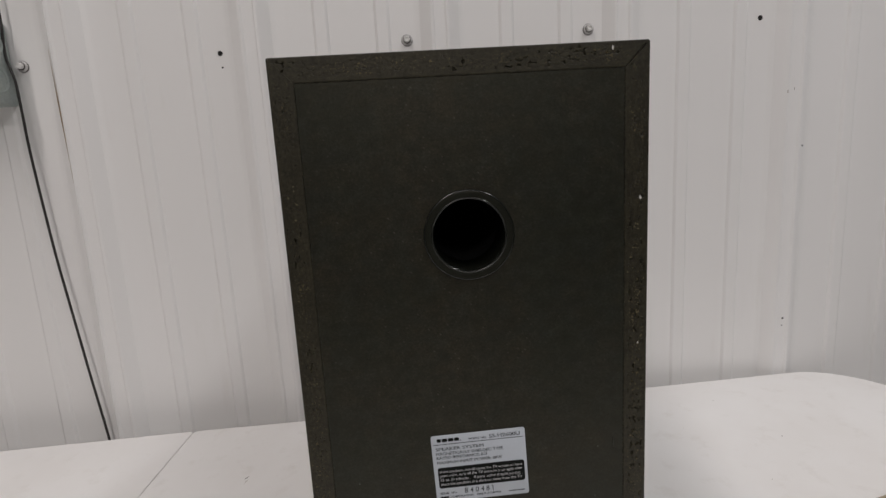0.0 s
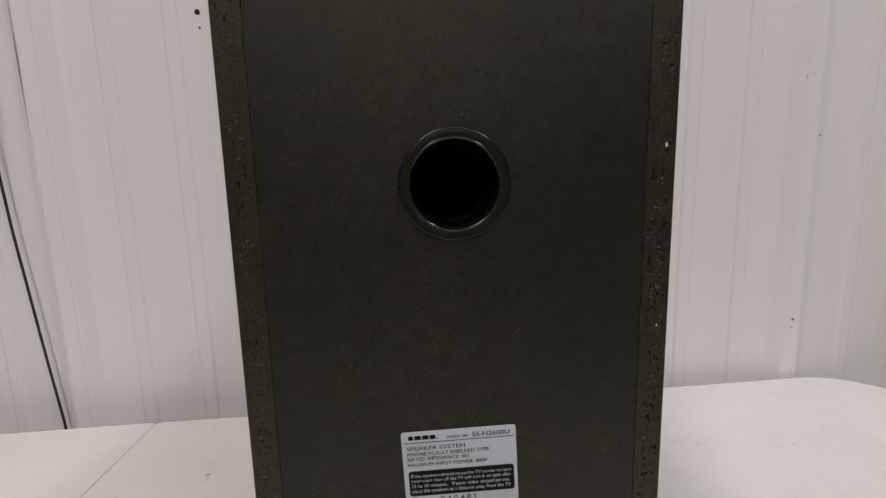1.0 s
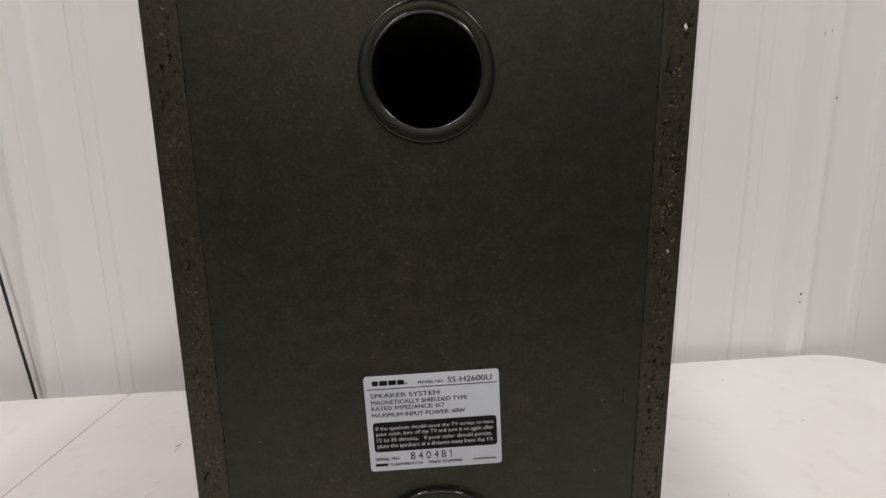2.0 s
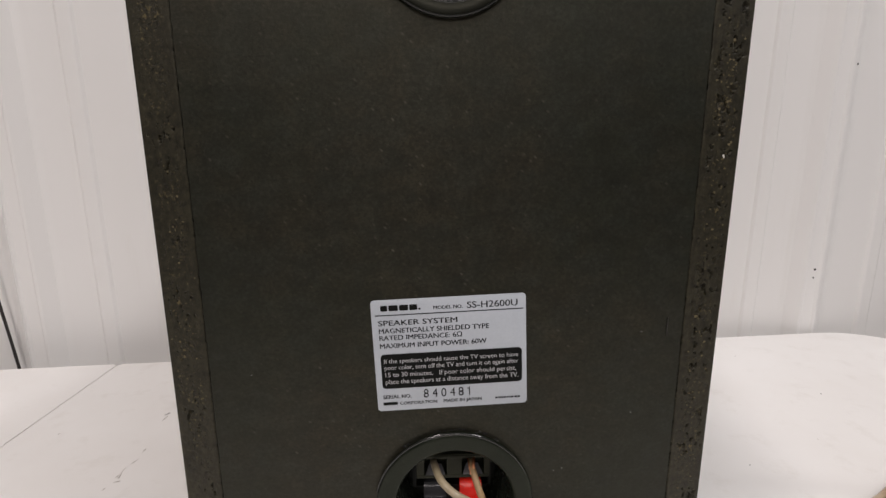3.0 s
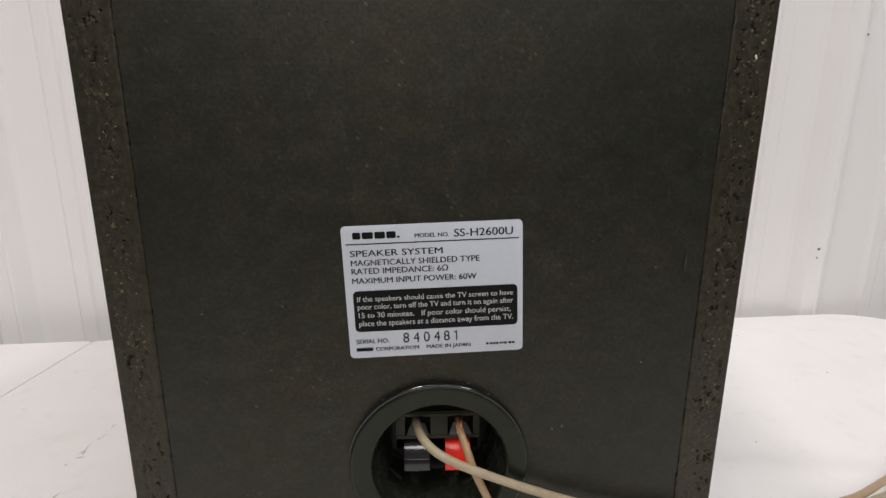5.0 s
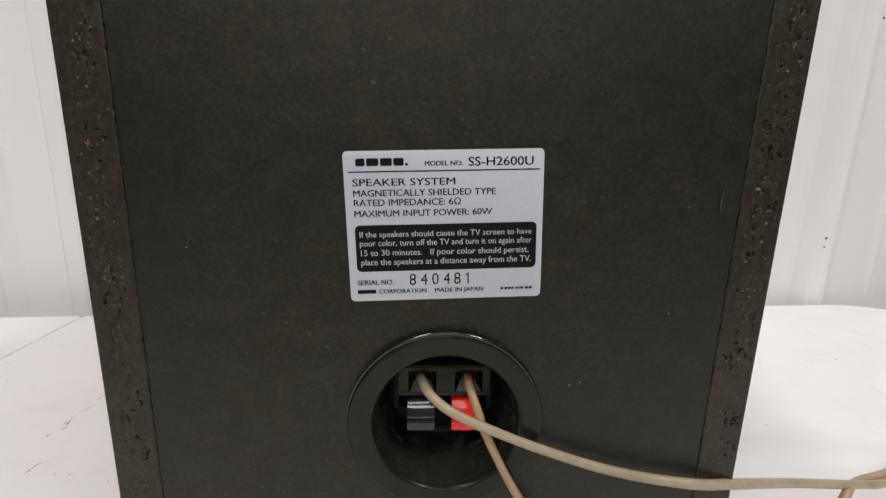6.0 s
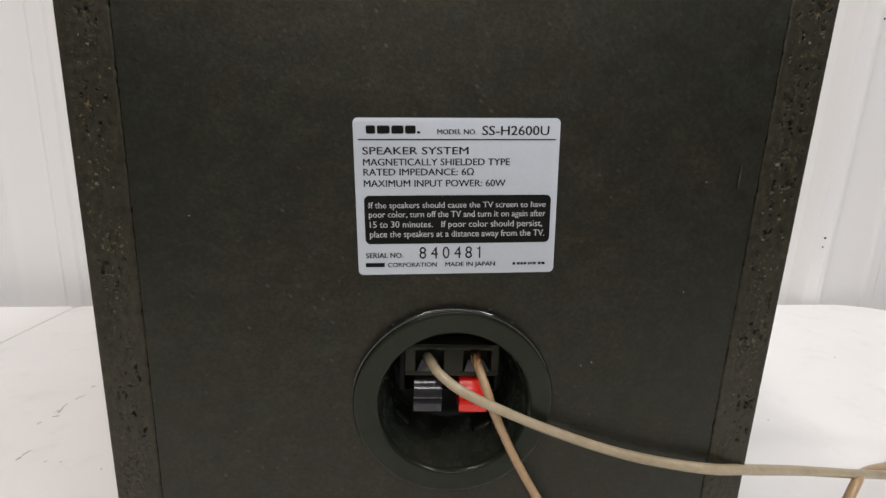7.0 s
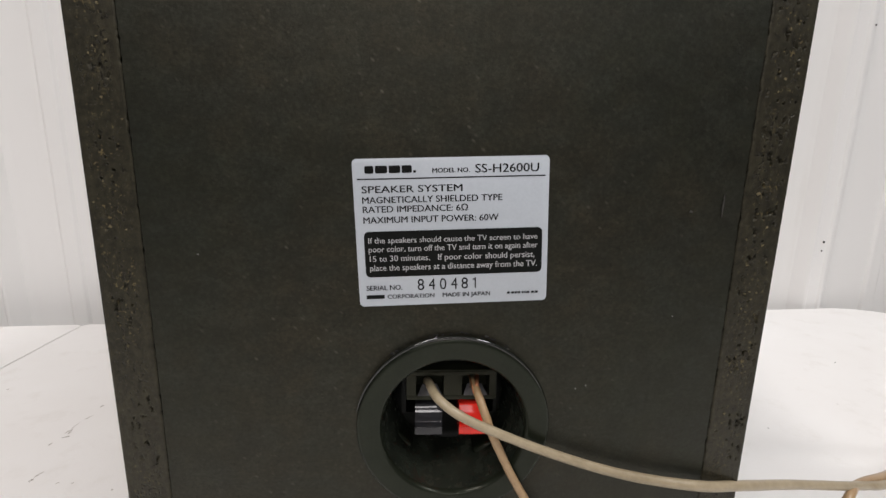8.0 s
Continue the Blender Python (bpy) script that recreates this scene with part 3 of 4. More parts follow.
def mitred_board(length, seed, low_gap=0.0, high_gap=0.0, open_core=0.0):
    """A board with mitred ends: x across (outer side +), z along. Its raw edge at y = 0 is torn open in pits along the coarse core,
    its inner side is nibbled, its outer corners are worn round, and a mitre may stand open by a ragged gap."""
    bm = bmesh.new()
    columns, step, r, worn = 40, 0.0003, 0.0006, 0.0012
    end = length / 2 - worn * 0.30
    count = int(2 * end / step)
    rows = []
    for i in range(count + 1):
        z = -end + 2 * end * i / count
        near = length / 2 - abs(z)
        left = -T / 2 + max(0.0, T - near) + 0.00003
        if near < T:
            gap = high_gap if z > 0 else low_gap
            left += gap * max(0.0, 0.55 + 0.9 * noise.noise((seed, z * 900, 0))) * min(near / 0.003, 1.0)
        else:
            left += 0.00024 * ease(0.05, 0.5, noise.noise((seed, 3.0, z * 620)) + 0.35 * noise.noise((seed, 7.0, z * 1700)))
        right = T / 2
        if near < worn:
            right -= worn - math.sqrt(max(worn ** 2 - (worn - near) ** 2, 0.0))
        right = max(right, left + 0.00002)
        row = []
        for k in range(columns + 1):
            x = left + (right - left) * k / columns
            core = ease(0.0050, 0.0034, abs(x - 0.0002))
            p = Vector((x + seed, seed * 0.7, z * 0.85))
            q = Vector((x + seed, seed * 0.7, z * 0.55))
            patch = ease(-0.10, 0.38, noise.noise(p * 80))
            patch = max(patch, ease(0.11, 0.05, abs(z - 0.02)) if open_core > 0.1 else 0.0)
            hole = noise.noise(q * 760) + 0.50 * noise.noise(p * 1600) + 0.26 * patch
            y = 0.0007 * ease(0.68 - 0.7 * open_core, 0.92 - 0.7 * open_core, hole) * core * (0.35 + 0.65 * patch)
            y += 0.00006 * noise.noise(p * 900)
            inner = x - left if near > T else 1.0
            for edge, round_by in ((inner, r / 3), (right - x, r)):
                if edge < round_by:
                    y += round_by - math.sqrt(max(round_by ** 2 - (round_by - edge) ** 2, 0.0))
            row.append(bm.verts.new((x, y, z)))
        rows.append(row)
    for a, b in zip(rows, rows[1:]):
        for k in range(columns):
            bm.faces.new((a[k], a[k + 1], b[k + 1], b[k]))
    rim = [row[0] for row in rows] + rows[-1][1:] + [row[-1] for row in rows[-2::-1]] + rows[0][-2:0:-1]
    far = [bm.verts.new((v.co.x, D, v.co.z)) for v in rim]
    n = len(rim)
    for i in range(n):
        bm.faces.new((rim[i], rim[(i + 1) % n], far[(i + 1) % n], far[i]))
    bm.faces.new(far)
    return bm


part("side_board", mitred_board(H, 1.3, high_gap=0.0004, open_core=0.11), CHIPBOARD, speaker, "black-stained chipboard side with pitted raw edge", pose(W / 2 - T / 2, 0, H / 2))
part("side_board", mitred_board(H, 2.9, open_core=0.10), CHIPBOARD, speaker, "black-stained chipboard side with pitted raw edge", pose(-W / 2 + T / 2, 0, H / 2, 0, 180, 0))
part("top_board", mitred_board(W, 4.1, low_gap=0.0004, open_core=0.10), CHIPBOARD, speaker, "black-stained chipboard top with pitted raw edge", pose(0, 0, H - T / 2, 0, -90, 0))
part("bottom_board", mitred_board(W, 5.7), CHIPBOARD, speaker, "black-stained chipboard bottom board", pose(0, 0, T / 2, 0, 90, 0))
part("front_panel", box(-W / 2 + T, W / 2 - T, D - 0.018, D - 0.002, T, H - T), BLACK_VINYL, speaker, "plain black front panel")

PORT, CUP = (0.0003, 0.2711), (0.0020, 0.0907)


def back_panel():
    g, y0, y1 = 0.00010, 0.0002, 0.009
    x0, x1, z0, z1 = -W / 2 + T + g, W / 2 - T - g, T + g, H - T - g
    bm = bmesh.new()
    rnd = random.Random(11)
    corners = [(x0, z0), (x1, z0), (x1, z1), (x0, z1)]
    rim = []
    for (xa, za), (xb, zb) in zip(corners, corners[1:] + corners[:1]):
        n = int(max(abs(xb - xa), abs(zb - za)) / 0.0007)
        for i in range(n):
            off = 0.0 if i == 0 else rnd.uniform(-0.00012, 0.00006) - 0.00020 * ease(0.1, 0.6, noise.noise((xa * 40 + i * 0.31, za * 40, 5.0)))
            ux, uz = (zb - za) and (1 if zb > za else -1), (xb - xa) and (-1 if xb > xa else 1)
            rim.append((xa + (xb - xa) * i / n + off * ux, za + (zb - za) * i / n + off * uz))
    loops = [rim]
    for (cx, cz), r in ((PORT, 0.0205), (CUP, 0.0240)):
        loops.append([(cx + r * math.cos(a), cz + r * math.sin(a)) for a in (2 * math.pi * i / 64 for i in range(64))])
    edges = []
    for loop in loops:
        vs = [bm.verts.new((x, y0, z)) for x, z in loop]
        edges += [bm.edges.new((vs[i], vs[(i + 1) % len(vs)])) for i in range(len(vs))]
    bmesh.ops.triangle_fill(bm, edges=edges, use_beauty=True)
    got = bmesh.ops.extrude_face_region(bm, geom=bm.faces[:])
    bmesh.ops.translate(bm, verts=[v for v in got["geom"] if isinstance(v, bmesh.types.BMVert)], vec=(0, y1 - y0, 0))
    return bm


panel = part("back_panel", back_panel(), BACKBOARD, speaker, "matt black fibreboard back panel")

port = part("bass_port", lathe([(0.0223, 0.0006), (0.0224, -0.0003), (0.02232, -0.0008), (0.02208, -0.0012), (0.0217, -0.0014), (0.0212, -0.0015), (0.0184, -0.00155), (0.0181, -0.0014), (0.0179, 0.0012), (0.0178, 0.0030), (0.0178, 0.012), (0.0178, 0.030)], 96), PORT_PLASTIC, speaker, "round black plastic bass port", pose(PORT[0], 0, PORT[1]))
lip = [(0.01775 + 0.00060 * (1 - math.cos(a)), -0.00105 - 0.00062 * math.sin(a)) for a in (math.pi * i / 14 for i in range(15))]
part("inner_lip", lathe([(0.01775, 0.0014)] + lip, 96), RIM_PLASTIC, port, "polished rounded lip round the opening")
edge = [(0.02182 + 0.00066 * math.cos(a), -0.00094 - 0.00066 * math.sin(a)) for a in (radians(-20 + 110 * i / 8) for i in range(9))]
part("outer_edge", lathe(edge, 96), EDGE_PLASTIC, port, "polished rounded outer edge of the flange")
part("port_tube", lathe([(0.0182, 0.020), (0.0182, 0.16), (0, 0.162)], 64), TUBE_BLACK, port, "dark cardboard port tube")

cup = part("terminal_cup", lathe([(0.0274, 0.0006), (0.0275, -0.0002), (0.02744, -0.0007), (0.02722, -0.0011), (0.02688, -0.0014), (0.0264, -0.00158), (0.0258, -0.0016), (0.0216, -0.0014), (0.0210, -0.0012), (0.0206, -0.0006), (0.0204, 0.0002)], 96), CUP_PLASTIC, speaker, "round recessed black plastic terminal cup", pose(CUP[0], 0, CUP[1]))
part("cup_well", lathe([(0.0204, 0.0002), (0.0200, 0.003), (0.0193, 0.009), (0.0184, 0.015), (0.0177, 0.0210)], 96), WELL_LIT, cup, "glossy grey-black wall of the cup, lightened to read as lit")
part("cup_floor", lathe([(0.0179, 0.0207), (0.0170, 0.0216), (0.0155, 0.0218), (0, 0.0218)], 96), FLOOR_SHADED, cup, "floor of the cup, darkened to read as shaded")
frame_out, frame_in = round_outline(-0.0152, 0.0142, -0.0028, 0.0146, (0.0004,) * 4, 3), round_outline(-0.0139, 0.0133, -0.0026, 0.0144, (0.0003,) * 4, 3)
recess = bmesh.new()
rings = [[recess.verts.new((x, y, z)) for x, z in line] for line, y in ((frame_out, 0.0218), (frame_out, 0.0118), (frame_in, 0.0118), (frame_in, 0.0218))]
for a, b in zip(rings, rings[1:]):
    for i in range(len(a)):
        recess.faces.new((a[i], a[(i + 1) % len(a)], b[(i + 1) % len(a)], b[i]))
part("block_frame", recess, FLOOR_SHADED, cup, "frame round the terminal block, darkened to read as shaded")


def terminal_block():
    """Block with two square mouths; x, z about the cup's middle."""
    bm = bmesh.new()
    x0, x1, z0, z1, yf, yb = -0.0136, 0.0130, 0.0046, 0.0142, 0.0064, 0.0231
    mouths = ((-0.0108, -0.0026), (0.0028, 0.0110))
    zm0, zm1 = 0.0060, 0.0124
    b = 0.0002
    add_box(bm, x0, x1, yf, yb, zm1, z1, bevel=b)
    add_box(bm, x0, x1, yf, yb, z0, zm0, bevel=b)
    for xa, xb in ((x0, mouths[0][0]), (mouths[0][1], mouths[1][0]), (mouths[1][1], x1)):
        add_box(bm, xa, xb, yf + 0.0001, yb, zm0, zm1)
    add_box(bm, x0, x1, yb - 0.0099, yb + 0.0001, zm0, zm1)
    add_box(bm, x0 + 0.002, x1 - 0.002, yf - 0.0003, yf + 0.002, z1 - 0.0011, z1 - 0.0005)
    return bm


block = part("terminal_block", terminal_block(), BLOCK_PLASTIC, cup, "dark plastic spring terminal block")


def mouth_ledge(cx):
    """A sloped lip in the foot of a mouth, coloured pale as if lit."""
    bm = bmesh.new()
    pts = [(-0.0036, 0.0062, 0.0061), (0.0036, 0.0062, 0.0061), (0.0022, 0.0100, 0.0080), (-0.0022, 0.0100, 0.0080)]
    vs = [bm.verts.new((cx + x, y, z)) for x, y, z in pts]
    lo = [bm.verts.new((cx + x, y + 0.0004, 0.0060)) for x, y, z in pts]
    bm.faces.new(vs)
    bm.faces.new(lo[::-1])
    for i in range(4):
        bm.faces.new((vs[i], lo[i], lo[(i + 1) % 4], vs[(i + 1) % 4]))
    return bm


for cx in (-0.0067, 0.0069):
    part("terminal_lip", mouth_ledge(cx), CUP_LEDGE, cup, "sloped lip of a terminal mouth, grey as if lit")


def push_tab(cx):
    """Lever: a rounded upper half, a ridge, and a flatter lower half."""
    prof = [(0.0232, 0.0034), (0.0088, 0.0034), (0.0070, 0.00335), (0.0064, 0.0032), (0.0063, 0.0029), (0.0058, 0.00215), (0.0053, 0.0013), (0.0050, 0.0007), (0.0047, -0.0002), (0.0045, -0.0013), (0.0043, -0.0015), (0.0047, -0.0017), (0.0040, -0.0020), (0.0036, -0.0023), (0.0042, -0.0028), (0.0047, -0.0034), (0.0046, -0.0056), (0.0052, -0.0062), (0.0070, -0.0064), (0.0232, -0.0064)]
    bm = bmesh.new()
    hw, across, bow = 0.0040, 8, 0.00012
    cuts = []
    for k in range(across + 1):
        u = 2 * k / across - 1
        cuts.append([bm.verts.new((cx + u * hw, y + (bow * u * u if y < 0.008 else 0.0), z)) for y, z in prof])
    n = len(prof)
    bm.faces.new(cuts[0])
    bm.faces.new(cuts[-1][::-1])
    for a, b in zip(cuts, cuts[1:]):
        for i in range(n):
            bm.faces.new((a[i], b[i], b[(i + 1) % n], a[(i + 1) % n]))
    caps = [e for e in bm.edges if len(e.link_faces) == 2 and e.calc_face_angle(0) > 1.2 and abs(e.verts[0].co.x - e.verts[1].co.x) < 1e-6]
    bmesh.ops.bevel(bm, geom=caps, offset=0.00025, segments=2, profile=0.5, affect="EDGES")
    return bm


part("push_tab", push_tab(-0.0070), TAB_BLACK, cup, "glossy black push tab")
part("push_tab", push_tab(0.0061), TAB_RED, cup, "glossy red push tab")
for x, z, turn in ((-0.0149, -0.0126, -42), (0.0109, -0.0158, 60)):
    rib = box(-0.0016, 0.0016, 0.0112, 0.0200, -0.0036, 0.0036, bevel=0.0014, segments=4)
    part("cup_rib", rib, CUP_PLASTIC, cup, "", pose(x, 0, z, 0, turn, 0))
# bead added on the upper arc only, shaped to the highlight there
rim = bmesh.new()
rings = []
for i in range(97):
    a = radians(24 + 145 * i / 96)
    thick = 0.00005 + 0.00052 * math.sin(math.pi * i / 96) ** 0.5 * (1 + 0.18 * noise.noise((i * 0.7, 0, 0)))
    rings.append([rim.verts.new(((0.0273 + thick * math.cos(b)) * math.cos(a), -0.00120 + thick * math.sin(b), (0.0273 + thick * math.cos(b)) * math.sin(a))) for b in (2 * math.pi * k / 10 for k in range(10))])
for a, b in zip(rings, rings[1:]):
    for k in range(10):
        rim.faces.new((a[k], a[(k + 1) % 10], b[(k + 1) % 10], b[k]))
rim.faces.new(rings[0][::-1])
rim.faces.new(rings[-1])
part("rim_bead", rim, RIM_PLASTIC, cup, "glossy bead added to carry the cup's upper highlight", pose(-0.0004, 0, 0.0001))

# rating label
LW, LH = 0.0501, 0.0385
label = part("rating_label", slab(round_outline(-LW / 2, LW / 2, -LH / 2, LH / 2, (0.0012,) * 4, 5), -0.00022, 0.0003, 0.00006), LABEL_SILVER, speaker, "silver-grey rating label with black print", pose(0.0005, 0, 0.1468, 0, -2.29, 0))


def lx(u):
    return (u - 0.5) * LW


def lz(v):
    return (0.5 - v) * LH


def print_line(words, u0, u1, v0, v1, material=LABEL_BLACK, y=-0.0003, bold=0.00008):
    part("printed_line", lettering(words, lx(u0), lx(u1), lz(v1), lz(v0), y, bold), material, label)


def print_bar(u0, u1, v0, v1, material=LABEL_BLACK, name="printed_bar", corner=0.0):
    part(name, slab(round_outline(lx(u0), lx(u1), lz(v1), lz(v0), (corner,) * 4, 6), -0.00028, -0.0002), material, label)


for u0, u1 in ((0.061, 0.106), (0.114, 0.174), (0.182, 0.240), (0.247, 0.298)):
    print_bar(u0, u1, 0.047, 0.096, name="maker_mark", corner=0.0004)
print_bar(0.304, 0.319, 0.080, 0.096, name="maker_mark", corner=0.0003)
print_line("MODEL NO.", 0.401, 0.589, 0.068, 0.099)
print_line("SS-H2600U", 0.618, 0.944, 0.045, 0.104)
print_bar(0.022, 0.980, 0.128, 0.136)
print_line("SPEAKER SYSTEM", 0.041, 0.551, 0.174, 0.222)
print_line("MAGNETICALLY SHIELDED TYPE", 0.042, 0.756, 0.245, 0.290)
print_line("RATED IMPEDANCE: 6\u03a9", 0.042, 0.578, 0.307, 0.352)
print_line("MAXIMUM INPUT POWER: 60W", 0.042, 0.737, 0.378, 0.423)
print_bar(0.040, 0.970, 0.479, 0.794, name="warning_box", corner=0.0013)
for words, u0, u1, v0, v1 in (("If the speakers should cause the TV screen to have", 0.062, 0.944, 0.519, 0.559),
                              ("poor color, turn off the TV and turn it on again after", 0.061, 0.945, 0.577, 0.619),
                              ("15 to 30 minutes.   If poor color should persist,", 0.064, 0.930, 0.642, 0.685),
                              ("place the speakers at a distance away from the TV.", 0.063, 0.944, 0.705, 0.749)):
    print_line(words, u0, u1, v0, v1, LABEL_PRINT, -0.00036, 0.00003)
print_line("SERIAL NO.", 0.039, 0.225, 0.851, 0.887)
for u, digit in ((0.325, "8"), (0.384, "4"), (0.443, "0"), (0.502, "4"), (0.558, "8")):
    print_line(digit, u - 0.0175, u + 0.0175, 0.811, 0.895, bold=0.0)
print_line("1", 0.611, 0.618, 0.811, 0.895, bold=0.0)
print_bar(0.601, 0.612, 0.826, 0.834)
print_bar(0.037, 0.132, 0.921, 0.948)
print_line("CORPORATION", 0.147, 0.394, 0.919, 0.950, bold=0.00007)
print_line("MADE IN JAPAN", 0.439, 0.693, 0.919, 0.950, bold=0.00007)
for u0, u1 in ((0.795, 0.809), (0.817, 0.832), (0.836, 0.849), (0.853, 0.866), (0.875, 0.884), (0.888, 0.896), (0.900, 0.916), (0.926, 0.942), (0.946, 0.962)):
    print_bar(u0 - 0.009, u1 - 0.009, 0.929, 0.945)


def dab(x, z, w, h, material, name, label_text, seed):
    """A small uneven fleck lying on the back of the cabinet."""
    rnd = random.Random(seed)
    pts = [(x + w * math.cos(a) * (0.35 + 0.9 * rnd.random()), z + h * math.sin(a) * (0.35 + 0.9 * rnd.random())) for a in (2 * math.pi * i / 9 for i in range(9))]
    part(name, slab(pts, -0.00018, 0.0006), material, speaker, label_text)


dab(0.0720, 0.3555, 0.0006, 0.0012, FLECK, "paint_fleck", "pale fleck of paint", 1)
dab(0.0857, 0.2850, 0.0006, 0.0010, FLECK, "paint_fleck", "pale fleck of paint", 2)
dab(-0.0850, 0.1880, 0.00026, 0.0004, CHIP, "bare_chip", "bare yellowish wood chip", 3)
dab(-0.0834, 0.1884, 0.00018, 0.0005, CHIP, "bare_chip", "bare yellowish wood chip", 13)
dab(0.0852, 0.2100, 0.0004, 0.0006, FLECK, "paint_fleck", "pale fleck of paint", 4)
for i, (x, z) in enumerate(((0.0625, 0.1237), (0.0366, 0.1021), (0.0395, 0.1030), (-0.0646, 0.1405))):
    dab(x, z, 0.00018, 0.00022, DUST, "dust_speck", "tiny pale speck of dust", 90 + i)
spots = ((0.0836, 0.1988), (0.0857, 0.2007), (0.0842, 0.1871), (0.0874, 0.1885), (0.0824, 0.1888), (0.0828, 0.1839), (0.0821, 0.1260), (0.0862, 0.0981), (0.0820, 0.0936), (0.0820, 0.1068), (-0.0839, 0.1895), (-0.0807, 0.1910), (-0.0817, 0.1877), (-0.0792, 0.1734), (-0.0833, 0.1783))
for i, (x, z) in enumerate(spots):
    dab(x, z, 0.00022 + 0.00008 * (i % 3), 0.00036 - 0.00009 * (i % 2), CHIP, "bare_chip", "bare yellowish wood chip", 400 + i)
chips = random.Random(31)
for i in range(60):
    x, z = (0.0840, chips.choice((0.218, 0.235, 0.248, 0.262, 0.150, 0.128)) + chips.gauss(0, 0.006)) if i < 48 else (-0.0840, chips.choice((0.19, 0.29, 0.15)) + chips.gauss(0, 0.006))
    d = chips.uniform(0.00018, 0.00050)
    dab(x + chips.gauss(0, 0.0018), z, d * chips.uniform(0.7, 1.6), d, CHIP, "bare_chip", "bare yellowish wood chip", 200 + i)
dab(0.0726, 0.1542, 0.00012, 0.0030, SCRATCH, "scratch", "thin pale scratch", 5)
dab(0.0640, 0.1530, 0.0005, 0.00030, SCRATCH, "scratch", "thin pale scratch", 6)

# torn fibres and crumbs of paint round the upper edge of the terminal cup
torn = random.Random(21)
for i in range(22):
    a, r = radians(torn.uniform(58, 128)), torn.uniform(0.0276, 0.0285)
    d = torn.uniform(0.00012, 0.00034)
    dab(CUP[0] + r * math.cos(a), CUP[1] + r * math.sin(a), d * torn.uniform(0.8, 2.2), d, torn.choice((TUBE_BLACK, TUBE_BLACK, SCRATCH)), "torn_fibre", "crumb of torn black paint", 60 + i)

# ---- speaker wire: two conductors that part from a pair ----
wire = thing("speaker_wire", "tan two-core speaker wire plugged into the terminals", "wire", pose(0.30, 0.105, 0))
inv = wire.matrix_basis.inverted()
R_WIRE = 0.00130
line_a = [(-0.0054, 0.0120, 0.0985), (-0.0050, 0.0060, 0.1010), (-0.0030, -0.0015, 0.1008), (0.0010, -0.0055, 0.0990), (0.0060, -0.0062, 0.0962), (0.0120, -0.0060, 0.0931), (0.0260, -0.0045, 0.0861), (0.0440, -0.0040, 0.0792), (0.0600, -0.0038, 0.0749), (0.0762, -0.0035, 0.0721), (0.0895, 0.0000, 0.0690), (0.1178, 0.0100, 0.0604), (0.1455, 0.0180, 0.0526), (0.1603, 0.0230, 0.0481), (0.1773, 0.0290, 0.0435), (0.2300, 0.0560, 0.0270), (0.2680, 0.0850, 0.0090), (0.3000, 0.1050, 0.0016)]
line_b = [(0.0088, 0.0120, 0.0990), (0.0082, 0.0060, 0.1010), (0.0092, 0.0010, 0.0990), (0.0110, -0.0022, 0.0945), (0.0128, -0.0030, 0.0895), (0.0195, -0.0034, 0.0755), (0.0285, -0.0045, 0.0600), (0.0430, -0.0070, 0.0350), (0.0600, -0.0100, 0.0130), (0.0820, -0.0100, 0.0050), (0.1080, -0.0020, 0.0150), (0.1290, 0.0060, 0.0330), (0.1450, 0.0150, 0.0490), (0.1590, 0.0240, 0.0482), (0.1866, 0.0370, 0.0411), (0.2300, 0.0620, 0.0280), (0.2680, 0.0880, 0.0100), (0.3000, 0.1080, 0.0016)]
part("conductor", tube(line_a, R_WIRE, 14, 8, 0.2), CORD, wire, "tan plastic-covered conductor", inv)
part("conductor", tube(line_b, R_WIRE * 0.94, 14, 8, 0.25), CORD_COPPER, wire, "copper-toned plastic-covered conductor", inv)
strand_rnd = random.Random(5)
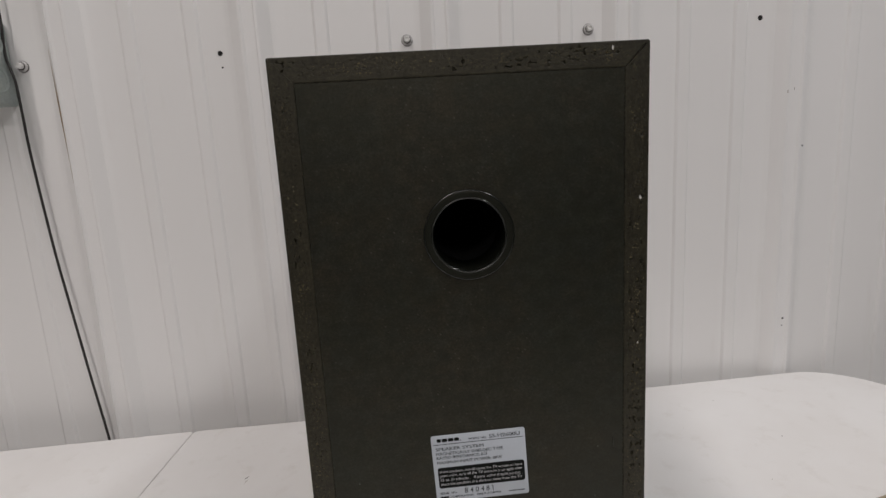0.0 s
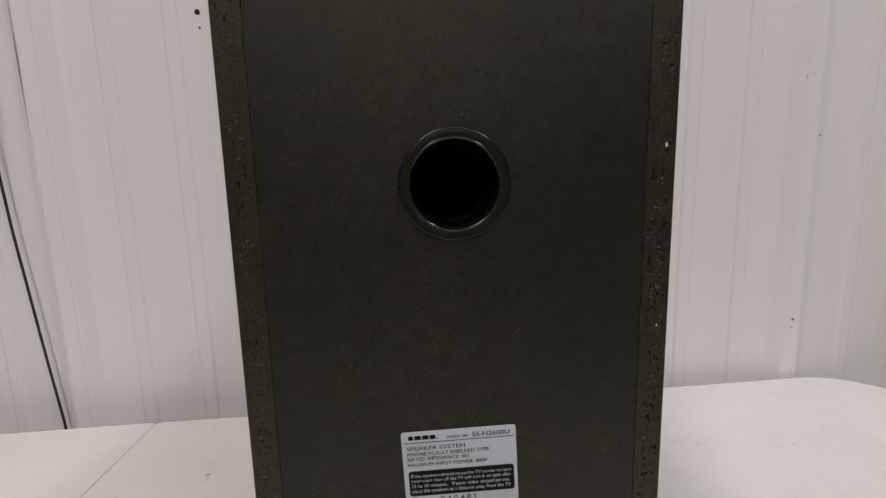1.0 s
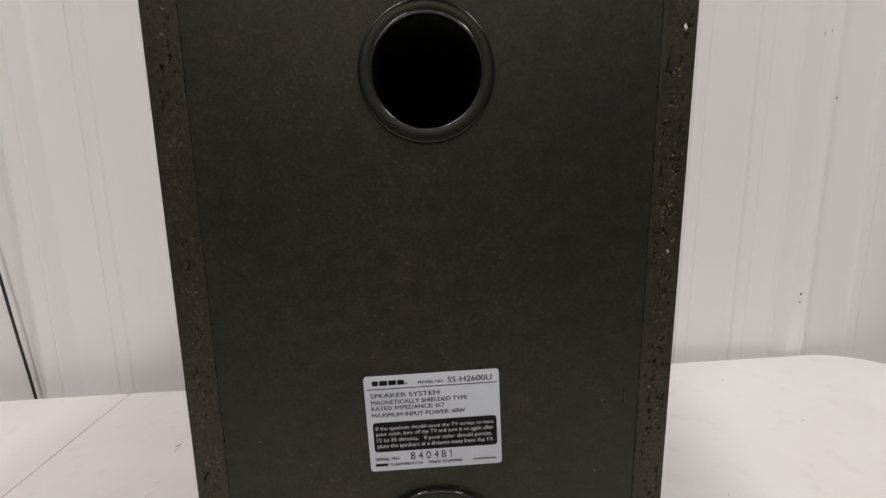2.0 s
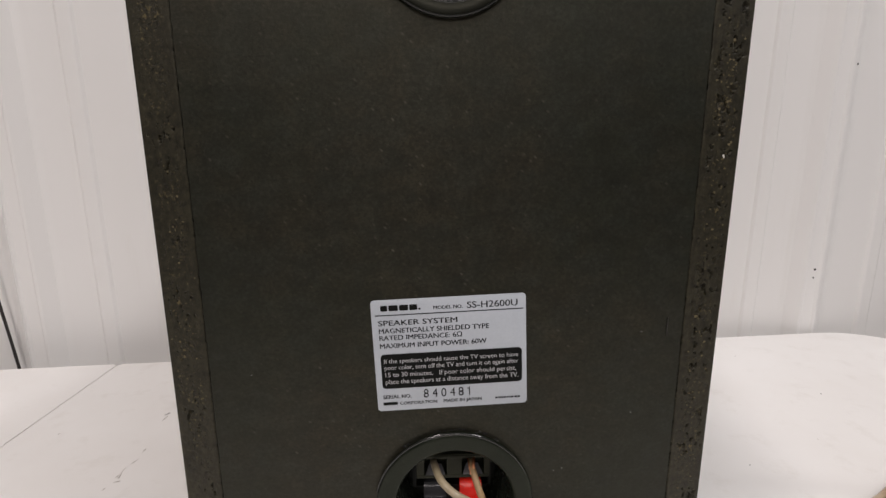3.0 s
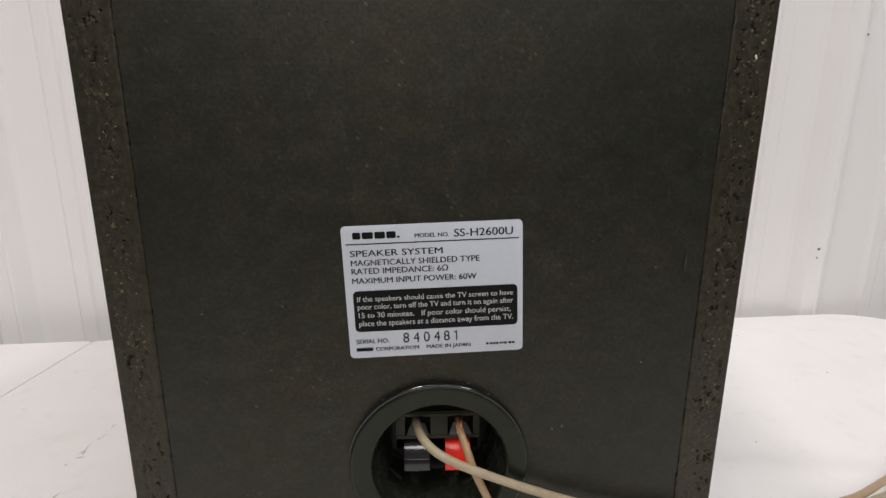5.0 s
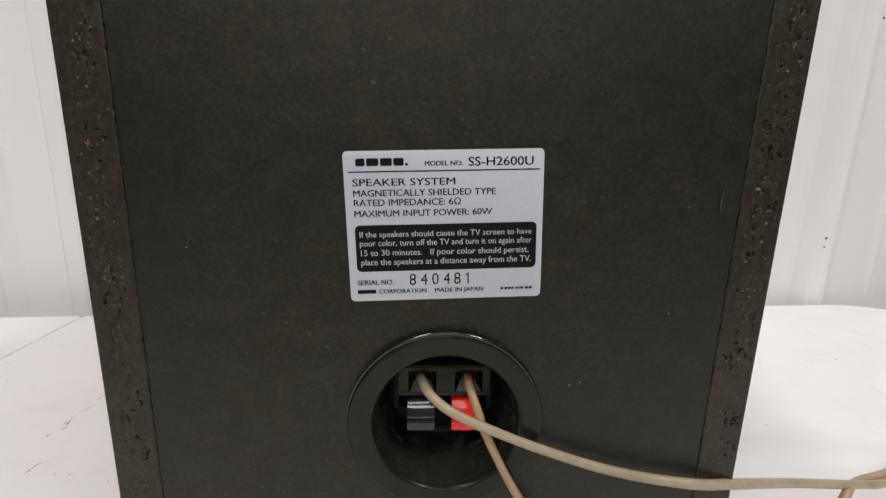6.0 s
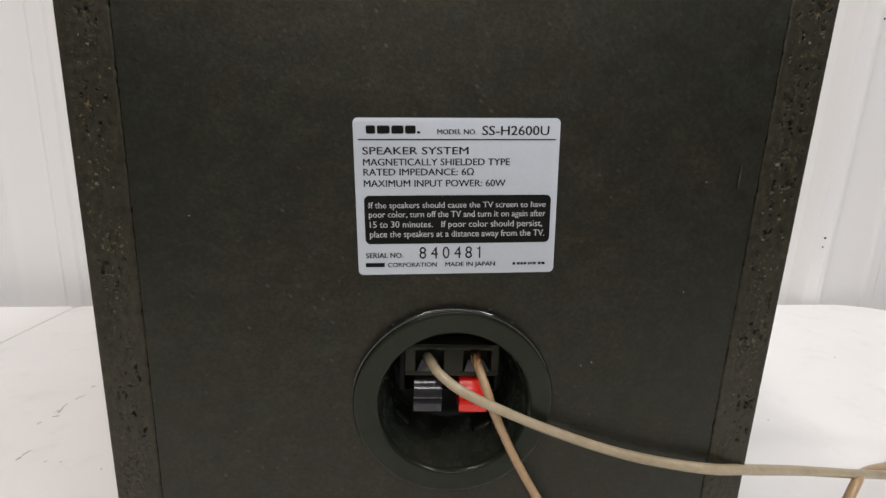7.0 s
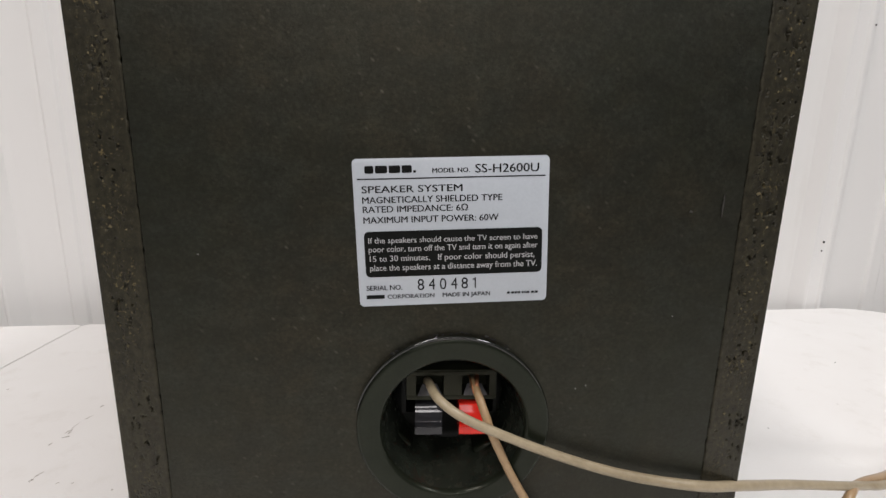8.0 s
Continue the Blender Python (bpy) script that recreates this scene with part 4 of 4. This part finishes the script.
for i in range(6):
    a, b = strand_rnd.uniform(-0.0012, 0.0012), strand_rnd.uniform(-0.0006, 0.0010)
    part("copper_strand", tube([(0.0083 + a * 0.6, 0.0018, 0.1000), (0.0083 + a, 0.0052, 0.1022 + b), (0.0085 + a * 1.5, 0.0100, 0.1018 + b)], 0.00024, 6, 4), COPPER, wire, "bare copper strand", inv)
part("paired_cord", tube([(0.300, 0.1063, 0.0017), (0.42, 0.14, 0.0017), (0.52, 0.20, 0.0017)], 0.0019, 12, 6), CORD, wire, "", inv)

# ---- metal box and black cable by the wall ----
steel_box = thing("junction_box", "grey galvanised steel junction box fixed to the wall", "electrical box", pose(-0.5637, 0.3575, 0.4187, 0, 0, WALL_TURN))
body = bmesh.new()
add_box(body, -0.05, 0.05, -0.052, 0.0, 0, 0.098, bevel=0.0035, segments=3)
part("body", body, GALVANISED, steel_box)
for z, r in ((0.028, 0.0165), (0.070, 0.0165)):
    part("knockout", lathe([(r, 0.0002), (r, -0.0011), (r - 0.0010, -0.0014), (r - 0.0022, -0.0009), (r - 0.0024, -0.0002), (0, -0.0002)], 28), GALVANISED, steel_box, "round stamped knockout", pose(0.05, -0.026, z, 0, 0, 90))
part("cover", box(-0.0515, 0.0515, -0.0545, -0.0522, -0.0015, 0.0995, bevel=0.0008), GALVANISED, steel_box, "flat steel cover plate")

cable_line = [(-0.5324, 0.3500, 0.7516), (-0.5217, 0.3520, 0.6014), (-0.5110, 0.3505, 0.5471), (-0.5109, 0.3505, 0.5317), (-0.5112, 0.3505, 0.5078), (-0.5131, 0.3505, 0.4786), (-0.5104, 0.3505, 0.4623), (-0.5071, 0.3505, 0.4452), (-0.5063, 0.3505, 0.4081), (-0.5054, 0.3505, 0.3560), (-0.4989, 0.3505, 0.2425), (-0.4918, 0.3505, 0.1639), (-0.4827, 0.3505, 0.0686), (-0.4735, 0.3505, -0.0225), (-0.4696, 0.3510, -0.1027), (-0.469, 0.345, -0.45), (-0.44, 0.33, FLOOR + 0.0022)]
tagged(link("power_cable", tube([(-0.54, 0.346, CEILING)] + cable_line, 0.0015, 10, 8), CABLE_BLACK), "thin black cable hanging down the wall behind the table", "cable")
